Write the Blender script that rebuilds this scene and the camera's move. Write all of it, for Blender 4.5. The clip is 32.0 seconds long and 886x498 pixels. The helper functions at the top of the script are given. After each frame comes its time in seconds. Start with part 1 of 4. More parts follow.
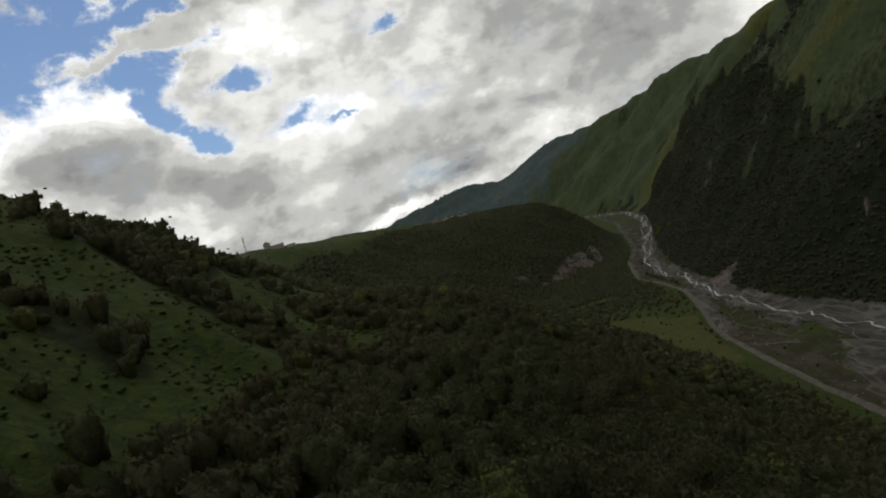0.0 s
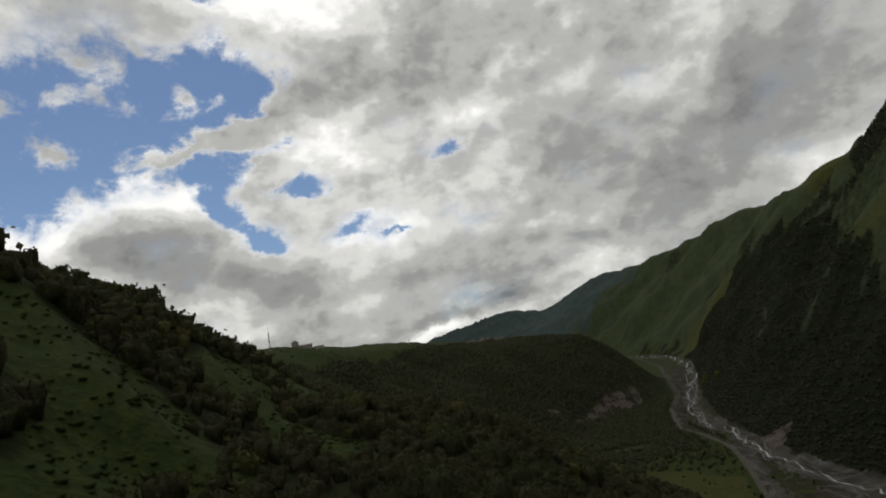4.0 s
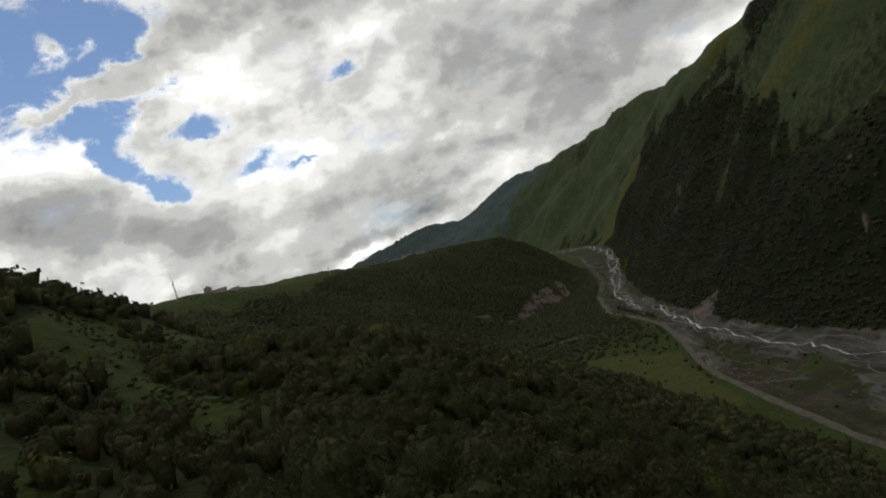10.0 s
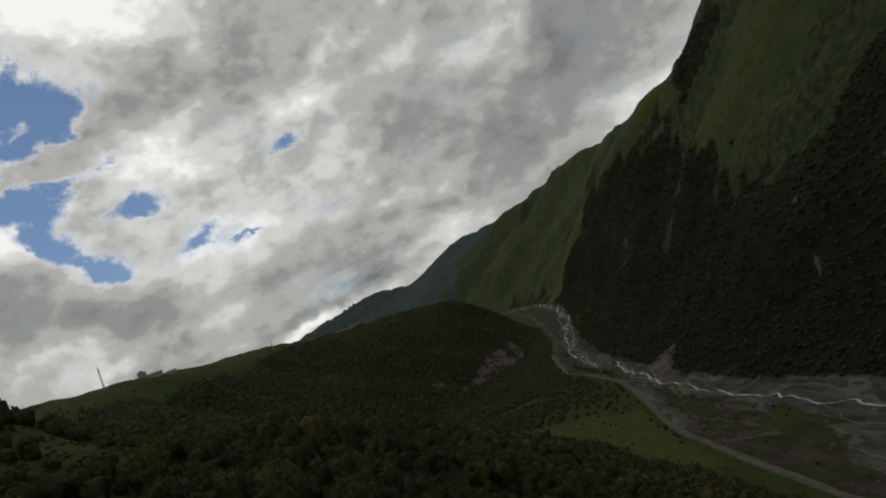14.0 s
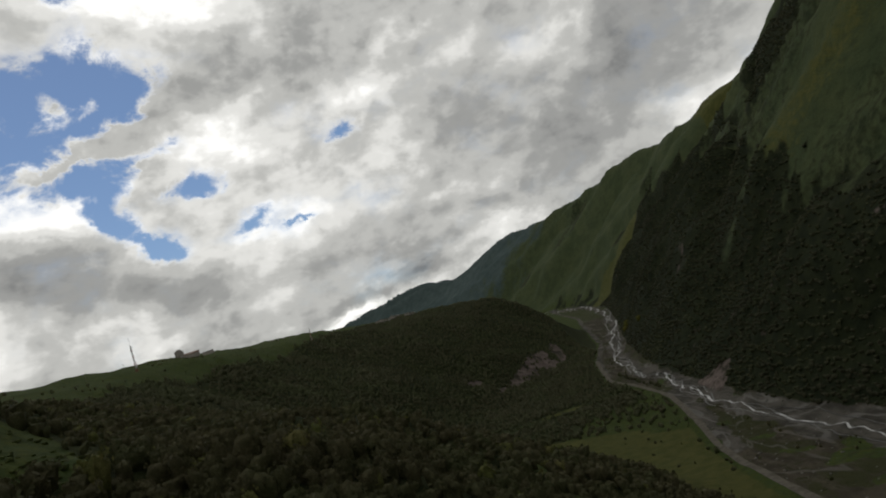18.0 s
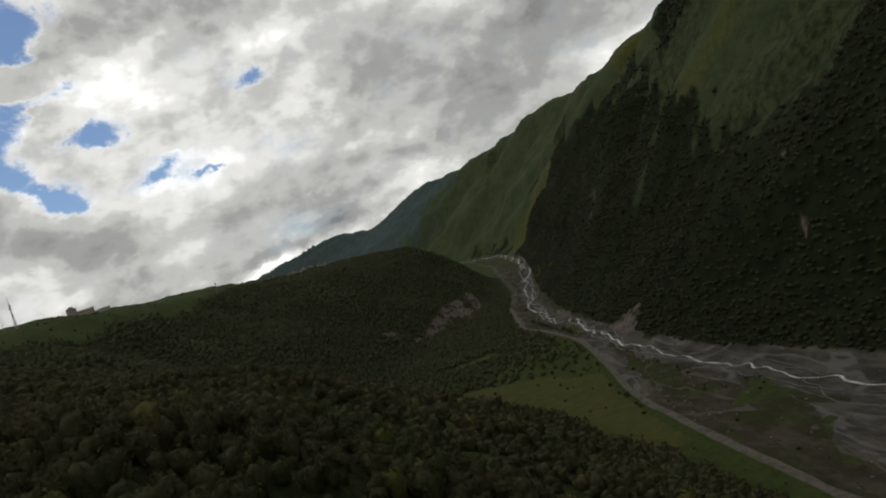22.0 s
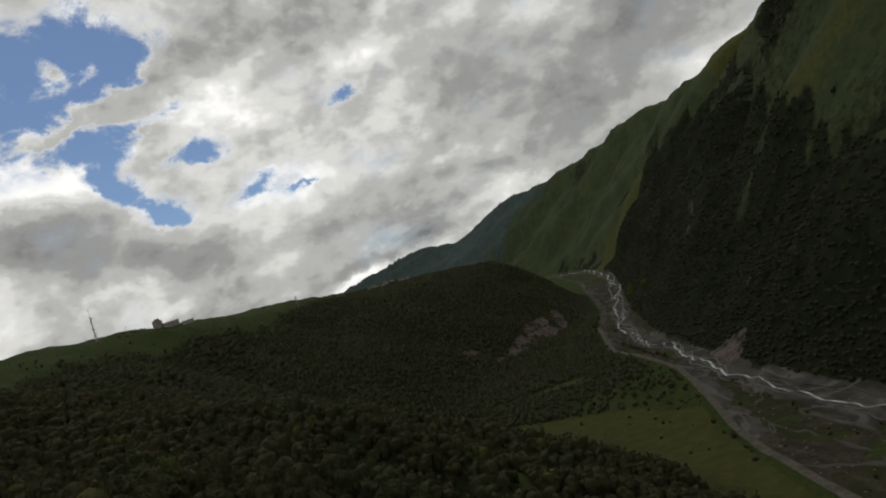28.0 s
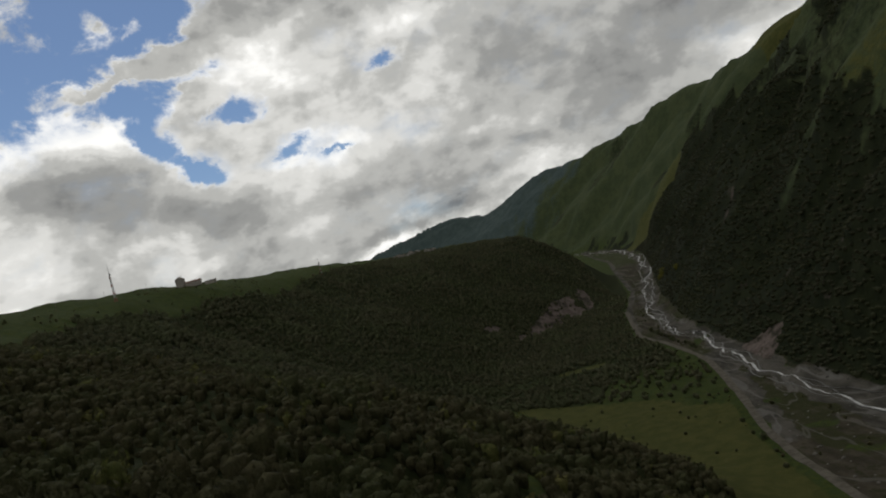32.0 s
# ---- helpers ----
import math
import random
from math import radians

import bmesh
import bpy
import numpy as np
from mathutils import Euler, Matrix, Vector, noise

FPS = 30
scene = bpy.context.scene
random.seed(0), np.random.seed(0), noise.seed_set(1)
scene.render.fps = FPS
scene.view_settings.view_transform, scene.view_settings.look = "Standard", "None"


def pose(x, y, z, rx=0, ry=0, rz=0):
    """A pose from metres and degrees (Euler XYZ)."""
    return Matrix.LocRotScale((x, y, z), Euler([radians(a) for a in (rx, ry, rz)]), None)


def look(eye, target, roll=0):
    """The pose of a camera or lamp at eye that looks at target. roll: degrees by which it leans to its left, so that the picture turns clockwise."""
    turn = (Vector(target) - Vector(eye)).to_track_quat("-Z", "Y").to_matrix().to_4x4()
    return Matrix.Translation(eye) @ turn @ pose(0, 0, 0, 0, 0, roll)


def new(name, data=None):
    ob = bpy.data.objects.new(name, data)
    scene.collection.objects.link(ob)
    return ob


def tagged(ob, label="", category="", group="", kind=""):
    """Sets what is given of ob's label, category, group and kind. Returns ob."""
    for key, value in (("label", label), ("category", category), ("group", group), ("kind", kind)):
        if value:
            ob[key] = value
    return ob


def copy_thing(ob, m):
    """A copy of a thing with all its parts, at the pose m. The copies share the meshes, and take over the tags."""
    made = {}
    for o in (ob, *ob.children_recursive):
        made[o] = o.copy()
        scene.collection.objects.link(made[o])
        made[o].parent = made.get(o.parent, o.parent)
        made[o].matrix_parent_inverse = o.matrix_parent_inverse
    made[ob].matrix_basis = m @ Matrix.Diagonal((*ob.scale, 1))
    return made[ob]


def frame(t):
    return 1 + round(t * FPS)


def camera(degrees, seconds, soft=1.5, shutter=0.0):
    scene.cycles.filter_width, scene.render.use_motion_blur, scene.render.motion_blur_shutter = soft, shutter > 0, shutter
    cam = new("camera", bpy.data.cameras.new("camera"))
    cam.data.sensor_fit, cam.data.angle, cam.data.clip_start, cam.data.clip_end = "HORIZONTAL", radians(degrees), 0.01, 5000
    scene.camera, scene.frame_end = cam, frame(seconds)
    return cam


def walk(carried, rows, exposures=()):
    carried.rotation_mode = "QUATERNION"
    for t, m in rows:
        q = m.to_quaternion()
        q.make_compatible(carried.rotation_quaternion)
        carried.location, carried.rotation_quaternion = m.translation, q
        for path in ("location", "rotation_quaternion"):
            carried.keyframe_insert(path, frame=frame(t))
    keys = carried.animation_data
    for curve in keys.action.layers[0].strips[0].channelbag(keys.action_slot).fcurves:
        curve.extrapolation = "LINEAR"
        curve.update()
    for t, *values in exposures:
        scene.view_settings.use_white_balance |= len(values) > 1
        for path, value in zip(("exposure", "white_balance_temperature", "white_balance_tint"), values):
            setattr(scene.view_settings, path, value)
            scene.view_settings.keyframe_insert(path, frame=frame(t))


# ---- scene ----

# Camera and walk
cam = camera(64.14, 32.0, soft=2.0)
PATH = [
    (0.0, -45.17, -242.20, 0.71, 89.966, 17.151, 1.524),
    (0.5, -44.69, -237.59, 0.12, 87.950, 16.143, 4.245),
    (1.0, -44.20, -232.97, -0.51, 86.730, 21.305, 0.322),
    (1.5, -43.68, -228.29, -1.24, 85.379, 21.888, -4.938),
    (2.0, -43.12, -223.55, -2.12, 88.420, 20.486, -4.740),
    (2.5, -42.51, -218.72, -3.19, 91.288, 22.305, 0.313),
    (3.0, -41.86, -213.85, -4.41, 94.666, 17.144, 5.243),
    (3.5, -41.21, -209.08, -5.61, 97.444, 14.027, 5.899),
    (4.0, -40.62, -204.57, -6.62, 100.489, 10.196, 4.407),
    (4.5, -40.11, -200.47, -7.28, 102.482, 12.105, 7.814),
    (6.5, -39.48, -187.48, -6.35, 100.029, 29.125, 10.361),
    (7.0, -39.66, -184.06, -6.06, 95.347, 27.758, 7.318),
    (7.5, -39.93, -180.22, -6.05, 91.457, 29.200, -0.142),
    (8.0, -40.19, -176.03, -6.28, 88.950, 18.804, -1.970),
    (8.5, -40.31, -171.57, -6.71, 89.102, 19.327, -2.757),
    (9.0, -40.20, -166.93, -7.28, 89.930, 19.190, -1.398),
    (9.5, -39.74, -162.17, -7.96, 90.942, 19.327, -0.873),
    (10.0, -39.01, -157.39, -8.65, 92.438, 18.802, -1.577),
    (10.5, -38.13, -152.68, -9.25, 94.158, 17.085, -1.597),
    (11.0, -37.26, -148.11, -9.64, 96.884, 19.578, -1.734),
    (11.5, -36.53, -143.78, -9.73, 98.344, 18.461, 0.352),
    (12.0, -36.03, -139.73, -9.45, 98.878, 21.026, -0.828),
    (12.5, -35.65, -135.92, -8.89, 100.748, 24.779, -1.020),
    (13.0, -35.27, -132.28, -8.17, 99.147, 22.483, -0.690),
    (13.5, -34.77, -128.75, -7.40, 97.044, 21.712, -2.001),
    (14.0, -34.03, -125.26, -6.68, 96.195, 22.233, -5.762),
    (14.5, -33.03, -121.74, -6.07, 93.703, 19.972, -7.754),
    (16.5, -27.87, -105.46, -5.20, 92.380, 16.399, -6.002),
    (17.0, -26.63, -100.69, -5.39, 93.227, 16.766, -4.918),
    (17.5, -25.49, -95.90, -5.68, 95.046, 17.644, -2.913),
    (18.0, -24.52, -91.30, -6.00, 97.063, 18.694, -1.985),
    (18.5, -23.74, -87.07, -6.31, 97.805, 19.477, -2.874),
    (19.0, -23.12, -83.28, -6.60, 98.687, 20.839, -2.898),
    (19.5, -22.54, -79.86, -6.87, 97.989, 20.298, -2.905),
    (20.0, -21.86, -76.70, -7.16, 97.960, 17.816, -2.373),
    (20.5, -20.97, -73.73, -7.50, 99.212, 22.989, -3.453),
    (21.0, -19.75, -70.84, -7.89, 96.103, 21.964, -3.993),
    (21.5, -18.29, -67.94, -8.35, 92.195, 20.105, -5.445),
    (22.0, -16.74, -64.90, -8.87, 90.748, 19.697, -9.013),
    (22.5, -15.27, -61.64, -9.45, 90.491, 15.136, -10.653),
    (23.0, -14.01, -58.03, -10.08, 91.150, 13.997, -9.515),
    (23.5, -13.04, -54.07, -10.72, 92.637, 14.211, -7.288),
    (24.0, -12.26, -49.91, -11.28, 94.878, 15.499, -4.954),
    (24.5, -11.56, -45.75, -11.62, 95.785, 15.137, -3.938),
    (25.0, -10.83, -41.74, -11.65, 96.869, 15.967, -4.016),
    (25.5, -9.99, -38.06, -11.27, 98.138, 14.504, -2.413),
    (27.5, -5.76, -25.92, -7.61, 95.075, 18.609, -1.527),
    (28.0, -4.73, -23.14, -6.85, 94.259, 19.034, -1.604),
    (28.5, -3.74, -20.38, -6.25, 94.260, 15.014, -1.268),
    (29.0, -2.83, -17.62, -5.79, 93.256, 11.809, -0.219),
    (29.5, -1.98, -14.83, -5.43, 94.378, 16.330, -0.555),
    (30.0, -1.21, -12.02, -5.13, 93.895, 19.373, -0.685),
    (30.5, -0.51, -9.16, -4.88, 93.833, 21.240, -0.389),
    (31.0, 0.13, -6.28, -4.66, 92.868, 20.380, -1.686),
    (31.5, 0.74, -3.37, -4.47, 93.579, 21.647, -1.955),
    (32.0, 1.34, -0.46, -4.29, 92.561, 15.924, 0.720),
]
walk(cam, [(t, pose(x, y, z, rx, ry, rz)) for t, x, y, z, rx, ry, rz in PATH],
     [(0, 0.0), (1, 0.42), (2, 0.42), (3, 0.2), (4, -0.28), (7, -0.4), (8, -0.1), (9, 0.1), (10, 0.05), (11, -0.1), (12, -0.42), (13, -0.48), (14, -0.45), (17, 0.0), (18, -0.15),
      (19, -0.25), (20, -0.35), (21, -0.35), (22, -0.08), (23, 0.05), (24, 0.05), (25, -0.2), (28, -0.27), (30, -0.25), (31, -0.3), (32, -0.25)])

# World: broken cumulus under a blue sky; the sun stands high on the left, behind cloud
SUN_EL, SUN_AZ = radians(58), radians(-30)
world = bpy.data.worlds.new("world")
scene.world = world
world.use_nodes = True
WT = world.node_tree
WT.nodes.clear()


def wmath(op, a, b=None, c=None, clamp=False):
    n = WT.nodes.new("ShaderNodeMath")
    n.operation, n.use_clamp = op, clamp
    for i, v in enumerate((a, b, c)):
        if v is None:
            continue
        if isinstance(v, (int, float)):
            n.inputs[i].default_value = v
        else:
            WT.links.new(v, n.inputs[i])
    return n.outputs[0]


def wnoise(vec, scale, detail, rough, warp=0.0):
    n = WT.nodes.new("ShaderNodeTexNoise")
    n.inputs["Scale"].default_value, n.inputs["Detail"].default_value = scale, detail
    n.inputs["Roughness"].default_value, n.inputs["Distortion"].default_value = rough, warp
    WT.links.new(vec, n.inputs["Vector"])
    return n.outputs[0]


def wmap(v, a, b, c, d, smooth=True):
    n = WT.nodes.new("ShaderNodeMapRange")
    n.interpolation_type = "SMOOTHSTEP" if smooth else "LINEAR"
    for i, k in enumerate((a, b, c, d)):
        n.inputs[i + 1].default_value = k
    WT.links.new(v, n.inputs[0])
    return n.outputs[0]


def wmix(fac, a, b):
    n = WT.nodes.new("ShaderNodeMix")
    n.data_type = "RGBA"
    WT.links.new(fac, n.inputs[0])
    for v, s in ((a, n.inputs[6]), (b, n.inputs[7])):
        if isinstance(v, tuple):
            s.default_value = (*v, 1)
        else:
            WT.links.new(v, s)
    return n.outputs[2]


tc = WT.nodes.new("ShaderNodeTexCoord")
sep = WT.nodes.new("ShaderNodeSeparateXYZ")
WT.links.new(tc.outputs["Generated"], sep.inputs[0])
dx, dy, dz = sep.outputs
deg = 180 / math.pi
az = wmath("MULTIPLY", wmath("ARCTAN2", dx, dy), deg)
el = wmath("MULTIPLY", wmath("ARCSINE", dz), deg)
# the cloud deck seen as a layer: its cells draw together and flatten towards the horizon
den = wmath("ADD", wmath("MAXIMUM", dz, 0.0), 0.6)
plan_of_deck = WT.nodes.new("ShaderNodeCombineXYZ")
for i, v in enumerate((wmath("DIVIDE", dx, den), wmath("DIVIDE", dy, den), wmath("MULTIPLY", dz, 1.5))):
    WT.links.new(v, plan_of_deck.inputs[i])
deck = plan_of_deck.outputs[0]
# the same layer a step nearer to the sun
nearer = WT.nodes.new("ShaderNodeVectorMath")
nearer.operation = "MULTIPLY_ADD"
nearer.inputs[1].default_value, nearer.inputs[2].default_value = (0.97, 0.97, 1.0), (-0.01, 0.0, 0.0)
WT.links.new(deck, nearer.inputs[0])
deck_lit = nearer.outputs[0]
billow, billow_lit = (wnoise(v, 5.2, 9, 0.56, 0.2) for v in (deck, deck_lit))


def heaps(vec, scale):
    """Rounded cauliflower heads of cumulus."""
    jog = WT.nodes.new("ShaderNodeTexNoise")
    jog.inputs["Scale"].default_value, jog.inputs["Detail"].default_value = scale * 1.5, 5
    WT.links.new(vec, jog.inputs["Vector"])
    mad = WT.nodes.new("ShaderNodeVectorMath")
    mad.operation = "MULTIPLY_ADD"
    mad.inputs[1].default_value = (0.6 / scale,) * 3
    WT.links.new(jog.outputs["Color"], mad.inputs[0])
    WT.links.new(vec, mad.inputs[2])
    n = WT.nodes.new("ShaderNodeTexVoronoi")
    n.feature = "SMOOTH_F1"
    n.inputs["Scale"].default_value, n.inputs["Smoothness"].default_value = scale, 0.5
    n.inputs["Detail"].default_value, n.inputs["Roughness"].default_value = 3.0, 0.55
    WT.links.new(mad.outputs[0], n.inputs["Vector"])
    return wmath("SUBTRACT", 1.0, n.outputs["Distance"])


heading = WT.nodes.new("ShaderNodeCombineXYZ")
for i, v in enumerate((dx, dy, wmath("MULTIPLY", dz, 1.25))):
    WT.links.new(v, heading.inputs[i])
sunward = WT.nodes.new("ShaderNodeVectorMath")
sunward.inputs[1].default_value = (-0.012, 0.0, 0.024)
WT.links.new(heading.outputs[0], sunward.inputs[0])
puff, puff_lit = heaps(heading.outputs[0], 13.0), heaps(sunward.outputs[0], 13.0)
crumb = wnoise(heading.outputs[0], 17.0, 9, 0.66, 0.3)
broad = wnoise(heading.outputs[0], 5.5, 5, 0.5, 0.3)
angular = WT.nodes.new("ShaderNodeCombineXYZ")
for i, v in enumerate((az, wmath("MULTIPLY", el, 1.4))):
    WT.links.new(v, angular.inputs[i])
wob_a = wmath("MULTIPLY", wmath("SUBTRACT", wnoise(angular.outputs[0], 0.22, 8, 0.62), 0.5), 4.6)
wob_e = wmath("MULTIPLY", wmath("SUBTRACT", wnoise(angular.outputs[0], 0.27, 8, 0.62, 0.4), 0.5), 3.4)
az_w, el_w = wmath("ADD", az, wob_a), wmath("ADD", el, wob_e)


def blobs(rows):
    """Sum of soft patches: azimuth, elevation, half widths along and across, turn, weight."""
    total = None
    for a, e, ra, re, turn, w in rows:
        c, s = math.cos(radians(turn)), math.sin(radians(turn))
        u, v = wmath("SUBTRACT", az_w, float(a)), wmath("SUBTRACT", el_w, float(e))
        p = wmath("ADD", wmath("MULTIPLY", u, c / ra), wmath("MULTIPLY", v, s / ra))
        q = wmath("ADD", wmath("MULTIPLY", u, -s / re), wmath("MULTIPLY", v, c / re))
        r2 = wmath("ADD", wmath("MULTIPLY", p, p), wmath("MULTIPLY", q, q))
        g = wmath("MULTIPLY", wmath("POWER", 2.718, wmath("MULTIPLY", r2, -1.0)), float(w))
        total = g if total is None else wmath("ADD", total, g)
    return total


# where the deck is open to the blue
holes = blobs([
    (-29.0, 23.4, 6.0, 4.0, 4, 1.25), (-34.5, 19.5, 5.0, 3.6, 10, 1.2), (-22.0, 23.6, 4.6, 3.0, -6, 0.9), (-18.4, 26.0, 2.4, 2.6, 20, 0.72), (-20.6, 18.8, 3.4, 1.2, -8, 0.75),
    (-19.4, 16.0, 2.3, 1.0, -52, 1.0), (-17.2, 13.3, 1.9, 0.7, -26, 0.95), (-12.9, 17.1, 2.5, 0.9, -6, 0.7), (-9.6, 13.2, 1.6, 0.95, 20, 0.76), (-6.0, 12.4, 1.3, 0.3, 0, 0.6),
    (-0.9, 18.5, 1.2, 0.7, 0, 0.66), (-15.4, 25.0, 2.6, 1.6, 20, 0.62), (-15.6, 20.0, 2.8, 0.6, 8, 0.62), (-19.2, 31.9, 1.5, 0.7, 0, 0.5)])
# cirrus and scraps of cloud that cross the opening
scraps = blobs([
    (-21.6, 20.6, 4.6, 0.5, 11, 0.85), (-16.6, 22.0, 3.4, 1.0, 12, 0.85), (-21.8, 24.9, 0.9, 0.9, 0, 0.75), (-26.4, 23.7, 2.0, 0.9, -6, 0.72), (-32.0, 21.2, 2.3, 1.6, 0, 1.1),
    (-31.0, 24.6, 3.0, 1.0, 8, 0.5), (-19.4, 24.0, 1.6, 0.6, 30, 0.6), (-16.6, 18.6, 1.7, 0.8, 10, 0.5)])
# brighter heaps and grey bases of the deck
light = blobs([
    (-31.0, 15.8, 6.0, 1.7, 20, 0.3), (-23.4, 17.0, 3.2, 1.5, -14, 0.34), (-23.0, 12.0, 6.5, 2.2, -14, -0.25), (-16.0, 9.4, 3.6, 1.4, -10, -0.2), (-14.0, 31.6, 8.0, 2.8, -8, 0.42),
    (-6.5, 25.2, 4.0, 2.0, 0, -0.17), (2.0, 27.2, 9.0, 3.2, 0, -0.2), (9.0, 17.0, 6.0, 2.2, -6, -0.16), (22.0, 15.0, 9.0, 5.0, 20, -0.22), (1.8, 20.6, 3.0, 1.8, 0, 0.2),
    (-11.5, 19.8, 4.0, 1.6, 0, 0.24), (-3.0, 13.2, 7.0, 2.4, 0, 0.16), (0.5, 5.4, 6.0, 0.75, 7, -0.34), (-4.6, 3.7, 2.4, 0.5, 8, 0.36), (9.0, 8.4, 6.0, 1.0, 8, -0.2), (-9.5, 7.6, 3.0, 2.0, 0, 0.14)])
body = wmath("ADD", wmath("MULTIPLY", billow, 1.5), wmath("MULTIPLY", puff, 0.5))
body_lit = wmath("ADD", wmath("MULTIPLY", billow_lit, 1.5), wmath("MULTIPLY", puff_lit, 0.5))
gap = wmath("MINIMUM", holes, 1.0)
density = wmath("ADD", wmath("SUBTRACT", body, 1.08), wmath("SUBTRACT", wmath("ADD", 0.98, wmath("MULTIPLY", scraps, 1.6)), wmath("MULTIPLY", gap, 1.5)))
density = wmath("ADD", density, wmath("MULTIPLY", wmath("SUBTRACT", crumb, 0.5), wmap(gap, 0.04, 0.4, 0.2, 4.2)))
mask = wmap(density, -0.5, 0.62, 0.0, 1.0)
# the side of a billow that faces the sun is brighter than its base
tone = wmath("ADD", wmath("MULTIPLY", wmath("SUBTRACT", body, body_lit), 0.42), wmath("ADD", wmath("MULTIPLY", light, 1.15), 0.67))
tone = wmath("ADD", tone, wmath("MULTIPLY", wmath("SUBTRACT", broad, 0.5), 0.95))
tone = wmath("ADD", tone, wmath("MULTIPLY", wmath("SUBTRACT", crumb, 0.5), 0.2))
# thin edges of a cloud let the light through; the deck overhead, mostly unseen, is greyed to dim the ground
tone = wmath("ADD", tone, wmap(density, 0.1, 0.7, 0.2, 0.0))
tone = wmath("SUBTRACT", tone, wmap(el, 27.0, 50.0, 0.0, 0.34))
ramp_node = WT.nodes.new("ShaderNodeValToRGB")
ramp_node.color_ramp.interpolation = "EASE"
stops = ramp_node.color_ramp.elements
stops[0].position, stops[0].color = 0.2, (1.95, 1.98, 1.98, 1)
stops[1].position, stops[1].color = 1.0, (12.5, 12.4, 12.0, 1)
for at, col in ((0.45, (3.7, 3.72, 3.6)), (0.62, (5.6, 5.6, 5.35)), (0.8, (8.5, 8.45, 8.1))):
    e = stops.new(at)
    e.color = (*col, 1)
WT.links.new(tone, ramp_node.inputs[0])
sky = WT.nodes.new("ShaderNodeTexSky")
sky.sky_type, sky.sun_disc = "NISHITA", False
sky.sun_elevation, sky.sun_rotation = SUN_EL, SUN_AZ
sky.air_density, sky.dust_density, sky.ozone_density = 1.0, 0.2, 2.5
w_bg = WT.nodes.new("ShaderNodeBackground")
w_bg.inputs["Strength"].default_value = 0.1
w_out = WT.nodes.new("ShaderNodeOutputWorld")
blue = WT.nodes.new("ShaderNodeVectorMath")
blue.operation = "MULTIPLY"
blue.inputs[1].default_value = (0.8, 0.82, 0.86)
WT.links.new(sky.outputs[0], blue.inputs[0])
WT.links.new(wmix(mask, blue.outputs[0], ramp_node.outputs[0]), w_bg.inputs[0])
WT.links.new(w_bg.outputs[0], w_out.inputs[0])

sun = new("sun", bpy.data.lights.new("sun", "SUN"))
sun.data.energy, sun.data.angle, sun.data.color = 0.5, radians(12), (1.0, 0.95, 0.86)
sun.matrix_world = look((0, 0, 0), (-math.sin(SUN_AZ) * math.cos(SUN_EL), -math.cos(SUN_AZ) * math.cos(SUN_EL), -math.sin(SUN_EL)))


# Materials
class Mat:
    """A node material with a Principled surface and short ways to add nodes."""

    def __init__(self, name, rough=0.9, metal=0.0):
        self.m = bpy.data.materials.new(name)
        self.m.use_nodes = True
        self.t = self.m.node_tree
        self.bsdf = self.t.nodes["Principled BSDF"]
        self.bsdf.inputs["Roughness"].default_value = rough
        self.bsdf.inputs["Metallic"].default_value = metal
        self.bsdf.inputs["Specular IOR Level"].default_value = 0.08
        geo = self.t.nodes.new("ShaderNodeNewGeometry")
        self.pos, self.island = geo.outputs["Position"], geo.outputs["Random Per Island"]
        self.rand = self.t.nodes.new("ShaderNodeObjectInfo").outputs["Random"]

    def put(self, v, sock):
        if isinstance(v, (int, float)):
            sock.default_value = v
        elif isinstance(v, tuple):
            sock.default_value = (*v, 1)
        else:
            self.t.links.new(v, sock)

    def noise(self, size, detail=4, rough=0.55, stretch=(1, 1, 1), warp=0.0):
        mp = self.t.nodes.new("ShaderNodeMapping")
        mp.inputs["Scale"].default_value = stretch
        self.t.links.new(self.pos, mp.inputs[0])
        n = self.t.nodes.new("ShaderNodeTexNoise")
        n.inputs["Scale"].default_value, n.inputs["Detail"].default_value = 1 / size, detail
        n.inputs["Roughness"].default_value, n.inputs["Distortion"].default_value = rough, warp
        self.t.links.new(mp.outputs[0], n.inputs["Vector"])
        return n.outputs[0]

    def range(self, v, a, b, c=0.0, d=1.0):
        n = self.t.nodes.new("ShaderNodeMapRange")
        n.interpolation_type = "SMOOTHSTEP"
        for i, k in enumerate((a, b, c, d)):
            n.inputs[i + 1].default_value = k
        self.t.links.new(v, n.inputs[0])
        return n.outputs[0]

    def mix(self, fac, a, b):
        n = self.t.nodes.new("ShaderNodeMix")
        n.data_type = "RGBA"
        self.put(fac, n.inputs[0]), self.put(a, n.inputs[6]), self.put(b, n.inputs[7])
        return n.outputs[2]

    def math(self, op, a, b):
        n = self.t.nodes.new("ShaderNodeMath")
        n.operation = op
        self.put(a, n.inputs[0]), self.put(b, n.inputs[1])
        return n.outputs[0]

    def attr(self, name):
        n = self.t.nodes.new("ShaderNodeAttribute")
        n.attribute_name = name
        return n.outputs["Fac"]

    def colour(self, v):
        self.put(v, self.bsdf.inputs["Base Color"])

    def bump(self, v, depth, strength=1.0):
        n = self.t.nodes.new("ShaderNodeBump")
        n.inputs["Distance"].default_value, n.inputs["Strength"].default_value = depth, strength
        self.t.links.new(v, n.inputs["Height"])
        self.t.links.new(n.outputs[0], self.bsdf.inputs["Normal"])


